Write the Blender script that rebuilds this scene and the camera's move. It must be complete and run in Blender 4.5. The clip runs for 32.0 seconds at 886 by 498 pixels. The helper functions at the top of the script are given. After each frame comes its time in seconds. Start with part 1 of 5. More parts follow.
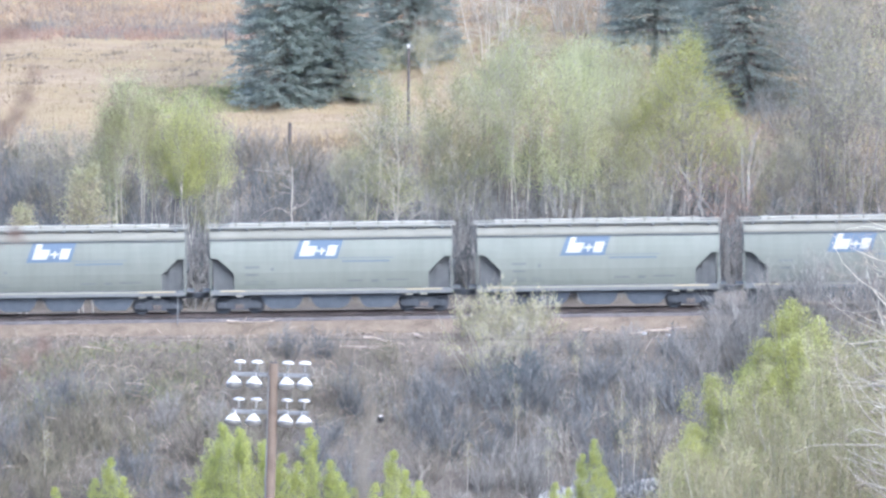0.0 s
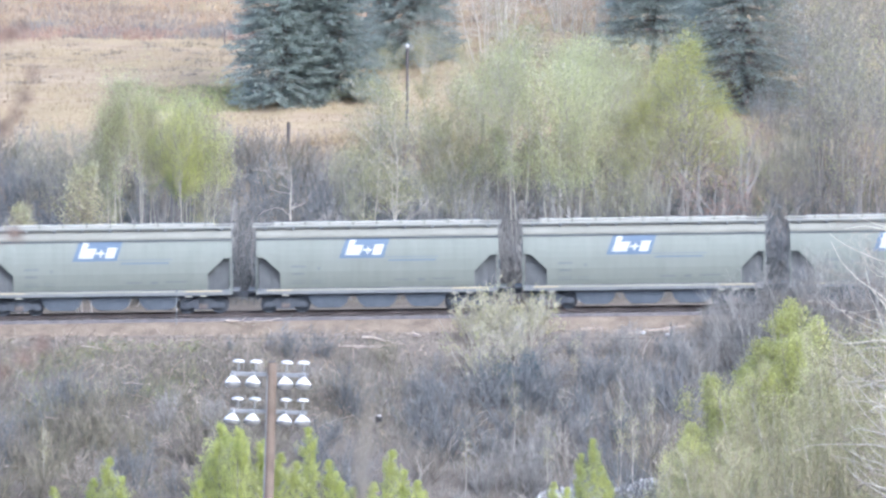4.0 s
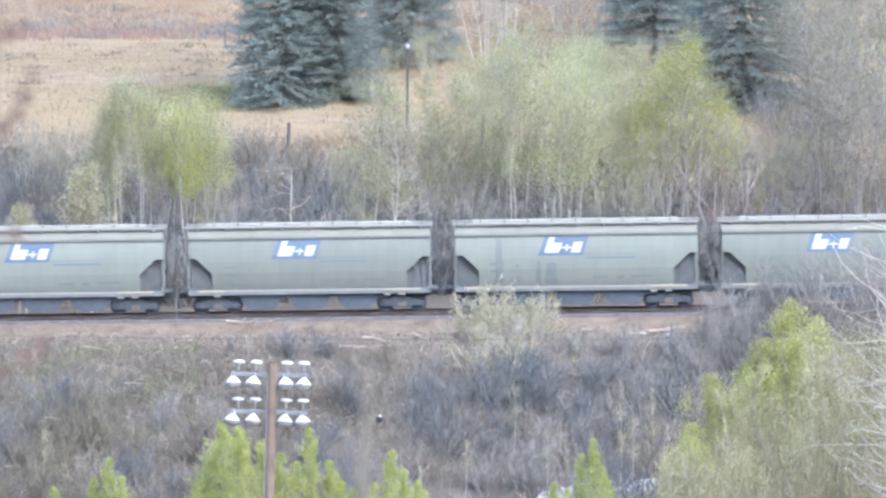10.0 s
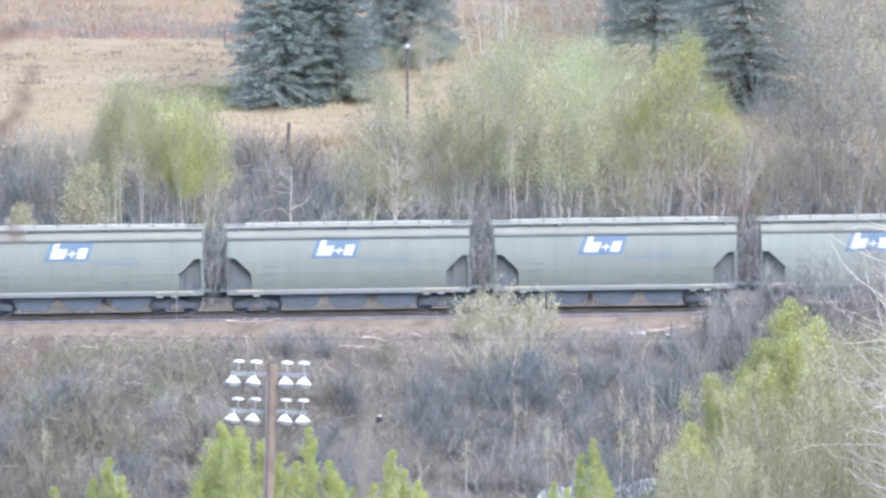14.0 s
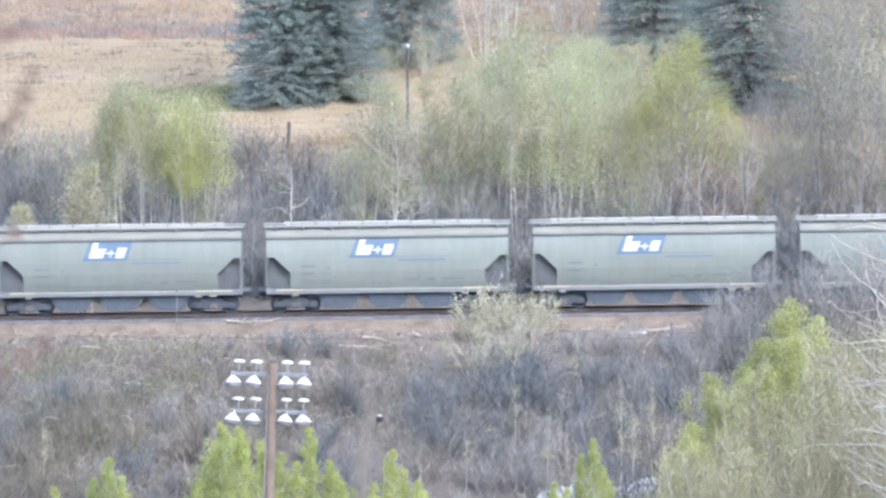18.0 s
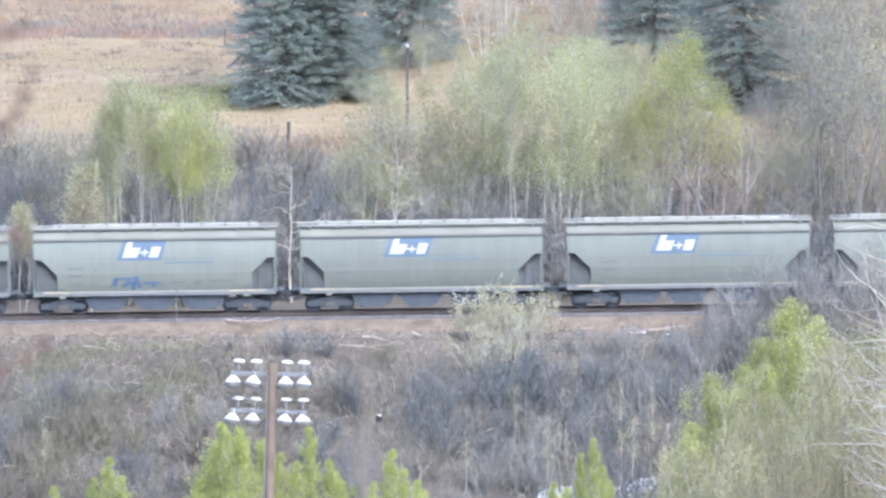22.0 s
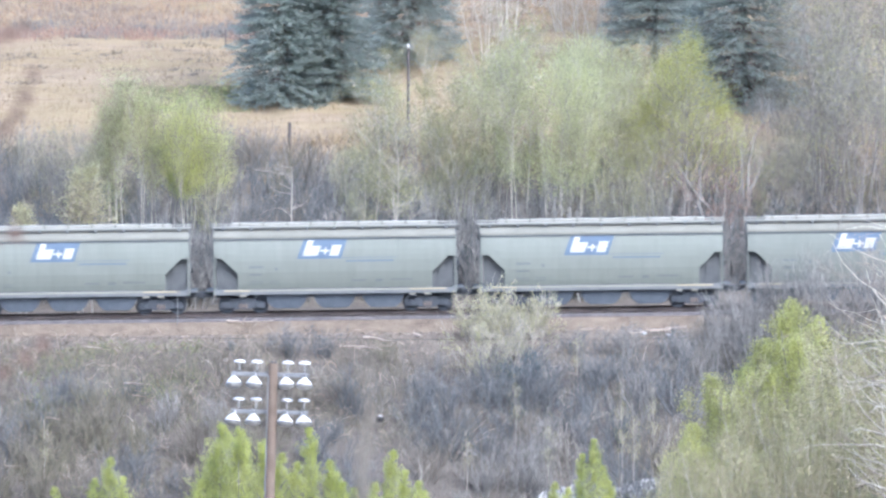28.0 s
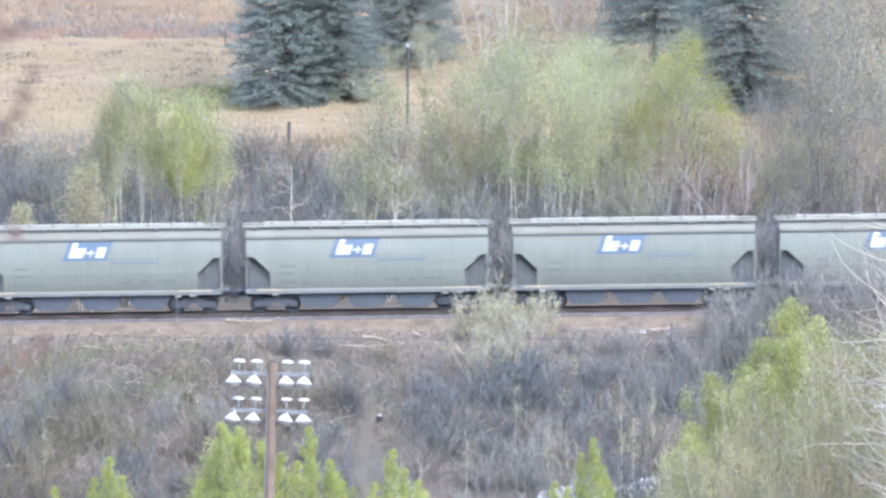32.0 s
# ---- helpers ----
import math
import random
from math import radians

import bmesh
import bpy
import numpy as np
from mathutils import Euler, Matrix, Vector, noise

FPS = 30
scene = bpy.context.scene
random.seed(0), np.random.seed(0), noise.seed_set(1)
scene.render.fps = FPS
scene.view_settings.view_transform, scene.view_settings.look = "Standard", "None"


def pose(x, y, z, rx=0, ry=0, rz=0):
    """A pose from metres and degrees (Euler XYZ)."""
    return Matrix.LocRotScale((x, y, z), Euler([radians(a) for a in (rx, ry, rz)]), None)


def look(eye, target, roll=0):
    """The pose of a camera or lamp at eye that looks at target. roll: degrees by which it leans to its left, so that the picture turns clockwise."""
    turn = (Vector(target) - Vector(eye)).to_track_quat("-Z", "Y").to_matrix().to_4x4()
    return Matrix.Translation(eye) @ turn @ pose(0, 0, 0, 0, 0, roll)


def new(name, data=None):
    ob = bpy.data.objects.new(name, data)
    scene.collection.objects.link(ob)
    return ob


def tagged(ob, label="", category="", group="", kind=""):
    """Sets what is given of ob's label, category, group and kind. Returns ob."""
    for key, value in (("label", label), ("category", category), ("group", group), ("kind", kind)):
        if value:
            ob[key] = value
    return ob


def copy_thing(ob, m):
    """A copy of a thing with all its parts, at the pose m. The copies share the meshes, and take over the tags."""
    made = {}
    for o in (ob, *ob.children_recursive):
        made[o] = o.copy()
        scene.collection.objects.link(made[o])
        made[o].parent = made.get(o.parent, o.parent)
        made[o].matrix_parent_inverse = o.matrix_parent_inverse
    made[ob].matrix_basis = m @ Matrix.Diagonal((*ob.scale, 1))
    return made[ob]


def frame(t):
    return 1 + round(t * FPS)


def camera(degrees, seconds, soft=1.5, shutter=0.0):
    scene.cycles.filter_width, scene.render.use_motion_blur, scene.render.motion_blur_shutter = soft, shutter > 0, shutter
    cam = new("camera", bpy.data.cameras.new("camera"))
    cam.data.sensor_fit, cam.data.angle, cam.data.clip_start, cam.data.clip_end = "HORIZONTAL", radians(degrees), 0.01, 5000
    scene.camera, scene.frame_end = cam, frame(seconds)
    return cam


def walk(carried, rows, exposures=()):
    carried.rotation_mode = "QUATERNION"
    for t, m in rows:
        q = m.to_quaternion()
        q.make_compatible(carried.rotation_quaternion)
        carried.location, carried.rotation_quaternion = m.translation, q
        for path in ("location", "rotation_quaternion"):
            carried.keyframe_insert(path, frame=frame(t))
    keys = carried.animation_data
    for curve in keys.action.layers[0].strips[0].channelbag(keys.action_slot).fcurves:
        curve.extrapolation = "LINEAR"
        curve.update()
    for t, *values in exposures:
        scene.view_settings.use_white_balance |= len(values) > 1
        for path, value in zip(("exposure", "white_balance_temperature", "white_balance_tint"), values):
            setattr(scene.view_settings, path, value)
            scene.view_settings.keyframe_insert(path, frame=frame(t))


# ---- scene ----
cam = camera(5.0, 32.0, soft=2.6, shutter=0.3)
cam.data.dof.use_dof = True
cam.data.dof.focus_distance = 555.0
cam.data.dof.aperture_fstop = 22.0

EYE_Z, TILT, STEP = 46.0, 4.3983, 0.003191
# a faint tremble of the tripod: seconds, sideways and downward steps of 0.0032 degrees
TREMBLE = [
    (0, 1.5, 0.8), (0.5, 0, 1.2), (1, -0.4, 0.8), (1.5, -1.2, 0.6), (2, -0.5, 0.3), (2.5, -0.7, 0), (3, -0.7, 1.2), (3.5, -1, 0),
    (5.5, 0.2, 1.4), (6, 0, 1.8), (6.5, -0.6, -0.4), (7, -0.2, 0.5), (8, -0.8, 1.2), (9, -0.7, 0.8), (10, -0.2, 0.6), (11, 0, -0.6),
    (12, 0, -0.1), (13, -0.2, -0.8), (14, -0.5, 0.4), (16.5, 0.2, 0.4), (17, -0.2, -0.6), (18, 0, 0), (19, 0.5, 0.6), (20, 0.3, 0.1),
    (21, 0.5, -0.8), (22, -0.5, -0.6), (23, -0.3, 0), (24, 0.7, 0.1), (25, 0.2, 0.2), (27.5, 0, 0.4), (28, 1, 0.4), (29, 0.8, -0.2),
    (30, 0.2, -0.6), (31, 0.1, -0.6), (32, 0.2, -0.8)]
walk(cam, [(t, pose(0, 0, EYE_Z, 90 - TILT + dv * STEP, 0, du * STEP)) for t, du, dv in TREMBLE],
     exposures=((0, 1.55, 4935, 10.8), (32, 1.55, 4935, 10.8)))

# ---------------------------------------------------------------- light
SUN_TO = Vector((0.34, -0.62, 0.7)).normalized()
world = bpy.data.worlds.new("hazy_sky")
scene.world = world
world.use_nodes = True
sky = world.node_tree.nodes.new("ShaderNodeTexSky")
sky.sky_type = "NISHITA"
sky.sun_disc = False
sky.sun_elevation = math.asin(SUN_TO.z)
sky.sun_rotation = math.atan2(SUN_TO.x, SUN_TO.y)
sky.air_density, sky.dust_density, sky.ozone_density = 1.0, 7.0, 1.0
back = world.node_tree.nodes["Background"]
back.inputs["Strength"].default_value = 0.15
world.node_tree.links.new(sky.outputs[0], back.inputs["Color"])
sun = new("sun", bpy.data.lights.new("sun", "SUN"))
sun.data.energy, sun.data.angle, sun.data.color = 0.5, radians(32), (1.0, 0.95, 0.87)
sun.matrix_world = look(SUN_TO * 100, (0, 0, 0))


# ---------------------------------------------------------------- materials
def material(name, rough=0.8, metal=0.0):
    m = bpy.data.materials.new(name)
    m.use_nodes = True
    n, l = m.node_tree.nodes, m.node_tree.links
    b = n["Principled BSDF"]
    b.inputs["Roughness"].default_value, b.inputs["Metallic"].default_value = rough, metal
    return m, n, l, b


def ramp(n, stops):
    r = n.new("ShaderNodeValToRGB")
    e = r.color_ramp.elements
    e[0].position, e[0].color = stops[0][0], (*stops[0][1], 1)
    e[1].position, e[1].color = stops[-1][0], (*stops[-1][1], 1)
    for p, c in stops[1:-1]:
        x = e.new(p)
        x.color = (*c, 1)
    return r


def noise_node(n, l, coords, scale, detail=4.0, rough=0.6):
    t = n.new("ShaderNodeTexNoise")
    t.inputs["Scale"].default_value, t.inputs["Detail"].default_value, t.inputs["Roughness"].default_value = scale, detail, rough
    l.new(coords, t.inputs["Vector"])
    return t.outputs["Fac"]


def blend(n, l, fac, a, b, kind="MIX"):
    x = n.new("ShaderNodeMix")
    x.data_type, x.blend_type = "RGBA", kind
    for value, slot in ((fac, 0), (a, 6), (b, 7)):
        if isinstance(value, (int, float)):
            x.inputs[slot].default_value = value
        elif isinstance(value, tuple):
            x.inputs[slot].default_value = (*value, 1)
        else:
            l.new(value, x.inputs[slot])
    return x.outputs[2]


def surface(name, dark, light, scale=6.0, rough=0.8, metal=0.0, bump=0.3, fine=60.0, local=True, spread=(0.3, 0.7), gloss=0.5):
    """Two scales of noise between two colours, with a fine relief."""
    m, n, l, b = material(name, rough, metal)
    b.inputs["Specular IOR Level"].default_value = gloss
    tc = n.new("ShaderNodeTexCoord").outputs["Object"] if local else n.new("ShaderNodeNewGeometry").outputs["Position"]
    big, small = noise_node(n, l, tc, scale), noise_node(n, l, tc, fine, 3.0)
    r = ramp(n, ((spread[0], dark), (spread[1], light)))
    mixed = blend(n, l, 0.35, big, small)
    l.new(mixed, r.inputs[0])
    l.new(r.outputs[0], b.inputs["Base Color"])
    bp = n.new("ShaderNodeBump")
    bp.inputs["Strength"].default_value, bp.inputs["Distance"].default_value = bump, 0.02
    l.new(small, bp.inputs["Height"])
    l.new(bp.outputs[0], b.inputs["Normal"])
    return m


def foliage(name, dark, light, through_light=0.35, rough=0.6):
    """Leaves or twigs, each island of its own tone; thin leaves let some light through."""
    m, n, l, b = material(name, rough)
    g = n.new("ShaderNodeNewGeometry")
    oi = n.new("ShaderNodeObjectInfo")
    mid = tuple((p + q) / 2 for p, q in zip(dark, light))
    r = ramp(n, ((0.0, dark), (0.5, mid), (1.0, light)))
    l.new(g.outputs["Random Per Island"], r.inputs[0])
    hsv = n.new("ShaderNodeHueSaturation")
    mr = n.new("ShaderNodeMapRange")
    mr.inputs[3].default_value, mr.inputs[4].default_value = 0.88, 1.12
    l.new(oi.outputs["Random"], mr.inputs[0])
    l.new(mr.outputs[0], hsv.inputs["Value"])
    l.new(r.outputs[0], hsv.inputs["Color"])
    l.new(hsv.outputs[0], b.inputs["Base Color"])
    b.inputs["Specular IOR Level"].default_value = 0.25
    if through_light:
        tr = n.new("ShaderNodeBsdfTranslucent")
        l.new(hsv.outputs[0], tr.inputs["Color"])
        mx = n.new("ShaderNodeMixShader")
        mx.inputs[0].default_value = through_light
        l.new(b.outputs[0], mx.inputs[1])
        l.new(tr.outputs[0], mx.inputs[2])
        l.new(mx.outputs[0], n["Material Output"].inputs["Surface"])
    return m


def ground_material():
    """Straw on the field, brown leaf litter on the banks, turf in patches; set by where the ground lies."""
    m, n, l, b = material("ground_cover", 0.95)
    b.inputs["Specular IOR Level"].default_value = 0.08
    pos = n.new("ShaderNodeNewGeometry").outputs["Position"]
    sep = n.new("ShaderNodeSeparateXYZ")
    l.new(pos, sep.inputs[0])
    stretch = n.new("ShaderNodeMapping")
    stretch.inputs["Scale"].default_value = (0.35, 1.0, 1.0)
    l.new(pos, stretch.inputs["Vector"])
    big = noise_node(n, l, stretch.outputs[0], 0.16, 5, 0.65)
    mid = noise_node(n, l, stretch.outputs[0], 0.9, 5, 0.7)
    fine = noise_node(n, l, pos, 7.0, 4, 0.7)
    straw = ramp(n, ((0.3, (0.172, 0.127, 0.084)), (0.5, (0.278, 0.215, 0.14)), (0.72, (0.378, 0.3, 0.2))))
    l.new(blend(n, l, 0.5, big, mid), straw.inputs[0])
    patch = ramp(n, ((0.42, (0, 0, 0)), (0.6, (1, 1, 1))))
    l.new(noise_node(n, l, stretch.outputs[0], 0.33, 4, 0.6), patch.inputs[0])
    dry = blend(n, l, patch.outputs[0], straw.outputs[0], blend(n, l, 0.55, straw.outputs[0], (0.29, 0.232, 0.125)))
    turf = ramp(n, ((0.66, (0, 0, 0)), (0.82, (0.35, 0.35, 0.35))))
    l.new(big, turf.inputs[0])
    field = blend(n, l, turf.outputs[0], dry, (0.264, 0.288, 0.128))
    field = blend(n, l, 0.35, field, fine, "SOFT_LIGHT")
    litter = ramp(n, ((0.3, (0.064, 0.056, 0.05)), (0.5, (0.116, 0.102, 0.086)), (0.72, (0.2, 0.176, 0.14))))
    l.new(blend(n, l, 0.6, mid, fine), litter.inputs[0])
    mr = n.new("ShaderNodeMapRange")
    mr.inputs[1].default_value, mr.inputs[2].default_value = 585.0, 597.0
    wob = n.new("ShaderNodeMath")
    wob.operation = "MULTIPLY_ADD"
    wob.inputs[1].default_value = 10.0
    l.new(big, wob.inputs[0])
    l.new(sep.outputs["Y"], wob.inputs[2])
    l.new(wob.outputs[0], mr.inputs[0])
    col = blend(n, l, mr.outputs[0], litter.outputs[0], field)
    lane = ramp(n, ((0.14, (0, 0, 0)), (0.34, (1, 1, 1)), (0.62, (1, 1, 1)), (0.84, (0, 0, 0))))
    band = n.new("ShaderNodeMapRange")
    band.inputs[1].default_value, band.inputs[2].default_value = 545.0, 578.0
    l.new(wob.outputs[0], band.inputs[0])
    l.new(band.outputs[0], lane.inputs[0])
    grit = ramp(n, ((0.3, (0.12, 0.1, 0.08)), (0.7, (0.248, 0.208, 0.164))))
    l.new(blend(n, l, 0.6, mid, fine), grit.inputs[0])
    col = blend(n, l, lane.outputs[0], col, grit.outputs[0])
    l.new(col, b.inputs["Base Color"])
    bp = n.new("ShaderNodeBump")
    bp.inputs["Strength"].default_value, bp.inputs["Distance"].default_value = 0.6, 0.15
    l.new(fine, bp.inputs["Height"])
    l.new(bp.outputs[0], b.inputs["Normal"])
    return m


def car_paint():
    """Faded grey-green paint, streaked by rain and dusty towards its seams."""
    m, n, l, b = material("car_paint", 0.62)
    b.inputs["Specular IOR Level"].default_value = 0.25
    tc = n.new("ShaderNodeTexCoord").outputs["Object"]
    oi = n.new("ShaderNodeObjectInfo")
    shift = n.new("ShaderNodeVectorMath")
    shift.operation = "ADD"
    l.new(tc, shift.inputs[0])
    cx = n.new("ShaderNodeCombineXYZ")
    mul = n.new("ShaderNodeMath")
    mul.operation = "MULTIPLY"
    mul.inputs[1].default_value = 90.0
    l.new(oi.outputs["Random"], mul.inputs[0])
    l.new(mul.outputs[0], cx.inputs[0])
    l.new(cx.outputs[0], shift.inputs[1])
    streak = n.new("ShaderNodeMapping")
    streak.inputs["Scale"].default_value = (2.2, 1.0, 0.16)
    l.new(shift.outputs[0], streak.inputs["Vector"])
    a = noise_node(n, l, streak.outputs[0], 1.5, 5, 0.6)
    c = noise_node(n, l, shift.outputs[0], 0.7, 4, 0.6)
    fine = noise_node(n, l, shift.outputs[0], 30.0, 3, 0.6)
    r = ramp(n, ((0.25, (0.17, 0.183, 0.157)), (0.5, (0.197, 0.211, 0.183)), (0.78, (0.223, 0.235, 0.207))))
    l.new(blend(n, l, 0.5, a, c), r.inputs[0])
    tone = n.new("ShaderNodeHueSaturation")
    span = n.new("ShaderNodeMapRange")
    span.inputs[3].default_value, span.inputs[4].default_value = 0.88, 1.06
    l.new(oi.outputs["Random"], span.inputs[0])
    l.new(span.outputs[0], tone.inputs["Value"])
    l.new(blend(n, l, 0.12, r.outputs[0], fine, "SOFT_LIGHT"), tone.inputs["Color"])
    l.new(tone.outputs[0], b.inputs["Base Color"])
    return m


GROUND = ground_material()
PAINT = car_paint()
HATCH_PAINT = surface("hatch_paint", (0.235, 0.23, 0.197), (0.315, 0.308, 0.266), 0.8, 0.85, bump=0.1, fine=20, gloss=0.12)
ROOF_PAINT = surface("roof_paint", (0.155, 0.153, 0.126), (0.21, 0.206, 0.172), 0.8, 0.85, bump=0.1, fine=20, gloss=0.12)
# dark steel, lifted and blued in its base colour for distance haze
DARK_STEEL = surface("hazed_dark_steel", (0.043, 0.049, 0.059), (0.086, 0.093, 0.105), 2.5, 0.8)
GREY_STEEL = surface("grey_steel", (0.12, 0.128, 0.13), (0.2, 0.208, 0.208), 3.0, 0.6, 0.3)
WALKWAY = surface("walkway_steel", (0.216, 0.212, 0.18), (0.296, 0.288, 0.248), 3.0, 0.8, 0.0)
# plain grey of the end bays, darker than the car paint
END_STEEL = surface("grey_end_steel", (0.072, 0.076, 0.078), (0.126, 0.13, 0.13), 1.5, 0.85)
# navy tone of the hoppers: haze over dark steel, put into the colour
HOPPER_STEEL = surface("hazed_hopper_steel", (0.045, 0.055, 0.069), (0.078, 0.09, 0.107), 2.0, 0.8)
SILL_PAINT = surface("pale_sill_paint", (0.2, 0.197, 0.165), (0.28, 0.27, 0.22), 2.0, 0.6)
YELLOW = surface("reflective_yellow", (0.3, 0.265, 0.175), (0.38, 0.34, 0.235), 4.0, 0.4)
LOGO_BLUE = surface("logo_blue", (0.085, 0.122, 0.178), (0.112, 0.152, 0.208), 1.5, 0.55, bump=0.05)
LOGO_WHITE = surface("logo_white", (0.38, 0.38, 0.355), (0.48, 0.48, 0.45), 2.0, 0.5, bump=0.05)
STENCIL = surface("faded_stencil", (0.125, 0.138, 0.133), (0.16, 0.174, 0.166), 4.0, 0.6, bump=0.05)
STENCIL_BLUE = surface("faded_blue_stencil", (0.112, 0.14, 0.165), (0.145, 0.17, 0.185), 4.0, 0.6, bump=0.05)
SPRAY_BLUE = surface("spray_blue", (0.06, 0.1, 0.18), (0.11, 0.16, 0.24), 3.0, 0.6, bump=0.05)
RUST = surface("rust_dust", (0.096, 0.072, 0.064), (0.192, 0.16, 0.136), 3.0, 0.8)
RAIL_STEEL = surface("rail_steel", (0.07, 0.06, 0.056), (0.13, 0.105, 0.095), 3.0, 0.6, 0.6)
TIE_WOOD = surface("tarred_sleeper", (0.04, 0.035, 0.03), (0.1, 0.085, 0.07), 3.0, 0.9)
GRAVEL = surface("ballast_gravel", (0.088, 0.07, 0.054), (0.256, 0.21, 0.156), 0.9, 0.95, bump=0.9, fine=14, local=False, gloss=0.08)
DARK_GRAVEL = surface("dark_gravel", (0.06, 0.056, 0.058), (0.15, 0.135, 0.13), 1.5, 0.9, bump=0.9, fine=16, local=False, gloss=0.08)
STAIN = surface("wash_stain", (0.125, 0.138, 0.133), (0.165, 0.18, 0.172), 1.2, 0.6, bump=0.05)
STONE = foliage("ballast_stone", (0.136, 0.108, 0.084), (0.28, 0.228, 0.176), 0.0, 0.9)
POLE_WOOD = surface("weathered_pole_wood", (0.1, 0.074, 0.054), (0.2, 0.153, 0.113), 2.0, 0.85, fine=25)
GREY_WOOD = surface("grey_fence_wood", (0.05, 0.043, 0.04), (0.13, 0.11, 0.1), 3.0, 0.9)
LAMP_WHITE = surface("lamp_enamel", (0.48, 0.47, 0.44), (0.62, 0.605, 0.57), 3.0, 0.3, bump=0.05)
LAMP_GLASS = surface("milky_lamp_glass", (0.42, 0.41, 0.38), (0.52, 0.51, 0.48), 4.0, 0.4, bump=0.05)
LAMP_STEEL = surface("galvanised_steel", (0.16, 0.162, 0.165), (0.25, 0.252, 0.255), 6.0, 0.55, 0.2)
PALE_STONE = surface("pale_stone", (0.34, 0.335, 0.32), (0.52, 0.51, 0.49), 1.5, 0.85)
BLACK = surface("black_plastic", (0.012, 0.012, 0.014), (0.03, 0.03, 0.033), 5.0, 0.5)
BARK_WHITE = surface("white_bark", (0.33, 0.3, 0.24), (0.53, 0.49, 0.41), 2.0, 0.8)
BARK_GREY = surface("grey_bark", (0.176, 0.16, 0.14), (0.336, 0.304, 0.272), 2.0, 0.9)
BARK_DARK = surface("dark_bark", (0.09, 0.078, 0.07), (0.18, 0.155, 0.135), 2.0, 0.9)
DEADWOOD = surface("dead_wood", (0.304, 0.252, 0.2), (0.48, 0.416, 0.344), 2.0, 0.9)
TWIG_PURPLE = foliage("purple_grey_twigs", (0.144, 0.138, 0.126), (0.288, 0.277, 0.252), 0.0, 0.8)
TWIG_DARK = foliage("dark_bluish_twigs", (0.088, 0.092, 0.096), (0.19, 0.194, 0.19), 0.0, 0.8)
TWIG_TAN = foliage("tan_twigs", (0.176, 0.144, 0.116), (0.384, 0.32, 0.256), 0.0, 0.8)
TWIG_UMBER = foliage("umber_twigs", (0.112, 0.099, 0.08), (0.25, 0.222, 0.18), 0.0, 0.8)
TWIG_OLIVE = foliage("olive_brown_twigs", (0.118, 0.108, 0.075), (0.235, 0.215, 0.155), 0.0, 0.8)
TWIG_PALE = foliage("pale_twigs", (0.248, 0.228, 0.188), (0.448, 0.408, 0.344), 0.0, 0.8)
TWIG_BLEACH = foliage("bleached_willow_twigs", (0.24, 0.21, 0.13), (0.375, 0.333, 0.22), 0.0, 0.8)
TWIG_RED = foliage("reddish_twigs", (0.16, 0.11, 0.085), (0.24, 0.17, 0.135), 0.0, 0.7)
TWIG_RUST = foliage("rust_brown_twigs", (0.24, 0.152, 0.112), (0.416, 0.288, 0.224), 0.0, 0.8)
LEAF_ASPEN = foliage("young_aspen_leaf", (0.42, 0.44, 0.21), (0.58, 0.6, 0.32), 0.68)
LEAF_FRESH = foliage("fresh_poplar_leaf", (0.46, 0.485, 0.15), (0.62, 0.645, 0.25), 0.68)
LEAF_PALE = foliage("pale_willow_leaf", (0.3, 0.298, 0.145), (0.405, 0.395, 0.205), 0.4)
LEAF_LIME = foliage("lime_willow_leaf", (0.4, 0.41, 0.14), (0.52, 0.525, 0.21), 0.58)
LEAF_YELLOW = foliage("yellow_green_poplar_leaf", (0.46, 0.46, 0.14), (0.61, 0.605, 0.24), 0.68)
CATKIN = foliage("cream_catkin", (0.336, 0.32, 0.16), (0.544, 0.52, 0.32))
# needles far paler than real ones: distance haze mixed into their colour
NEEDLE = foliage("hazed_spruce_needle", (0.345, 0.395, 0.355), (0.395, 0.44, 0.4), 0.72, 0.8)
LEAF_DARK_TEAL = foliage("dark_teal_leaf", (0.065, 0.1, 0.11), (0.12, 0.165, 0.17), 0.2, 0.7)
STRAW = foliage("dry_straw", (0.21, 0.155, 0.09), (0.43, 0.335, 0.2), 0.3, 0.8)
STRAW_RUST = foliage("rusty_straw", (0.285, 0.188, 0.115), (0.46, 0.332, 0.21), 0.3, 0.8)
STICKS = foliage("bleached_sticks", (0.136, 0.112, 0.088), (0.32, 0.272, 0.216), 0.0, 0.85)
TURF = foliage("spring_turf", (0.176, 0.204, 0.088), (0.304, 0.328, 0.16), 0.3, 0.8)


# ---------------------------------------------------------------- mesh tools
def link_mesh(name, verts, faces, mat, parent=None, label="", smooth=False):
    """One mesh object out of arrays of corners and of four-sided faces."""
    me = bpy.data.meshes.new(name)
    verts, faces = np.asarray(verts, np.float32), np.asarray(faces, np.int32)
    k = faces.shape[1]
    me.vertices.add(len(verts))
    me.vertices.foreach_set("co", verts.ravel())
    me.loops.add(faces.size)
    me.loops.foreach_set("vertex_index", faces.ravel())
    me.polygons.add(len(faces))
    me.polygons.foreach_set("loop_start", np.arange(0, faces.size, k, dtype=np.int32))
    me.polygons.foreach_set("use_smooth", np.full(len(faces), smooth))
    me.update(calc_edges=True)
    me.materials.append(mat)
    ob = new(name, me)
    if parent:
        ob.parent = parent
    if label:
        ob["label"] = label
    return ob


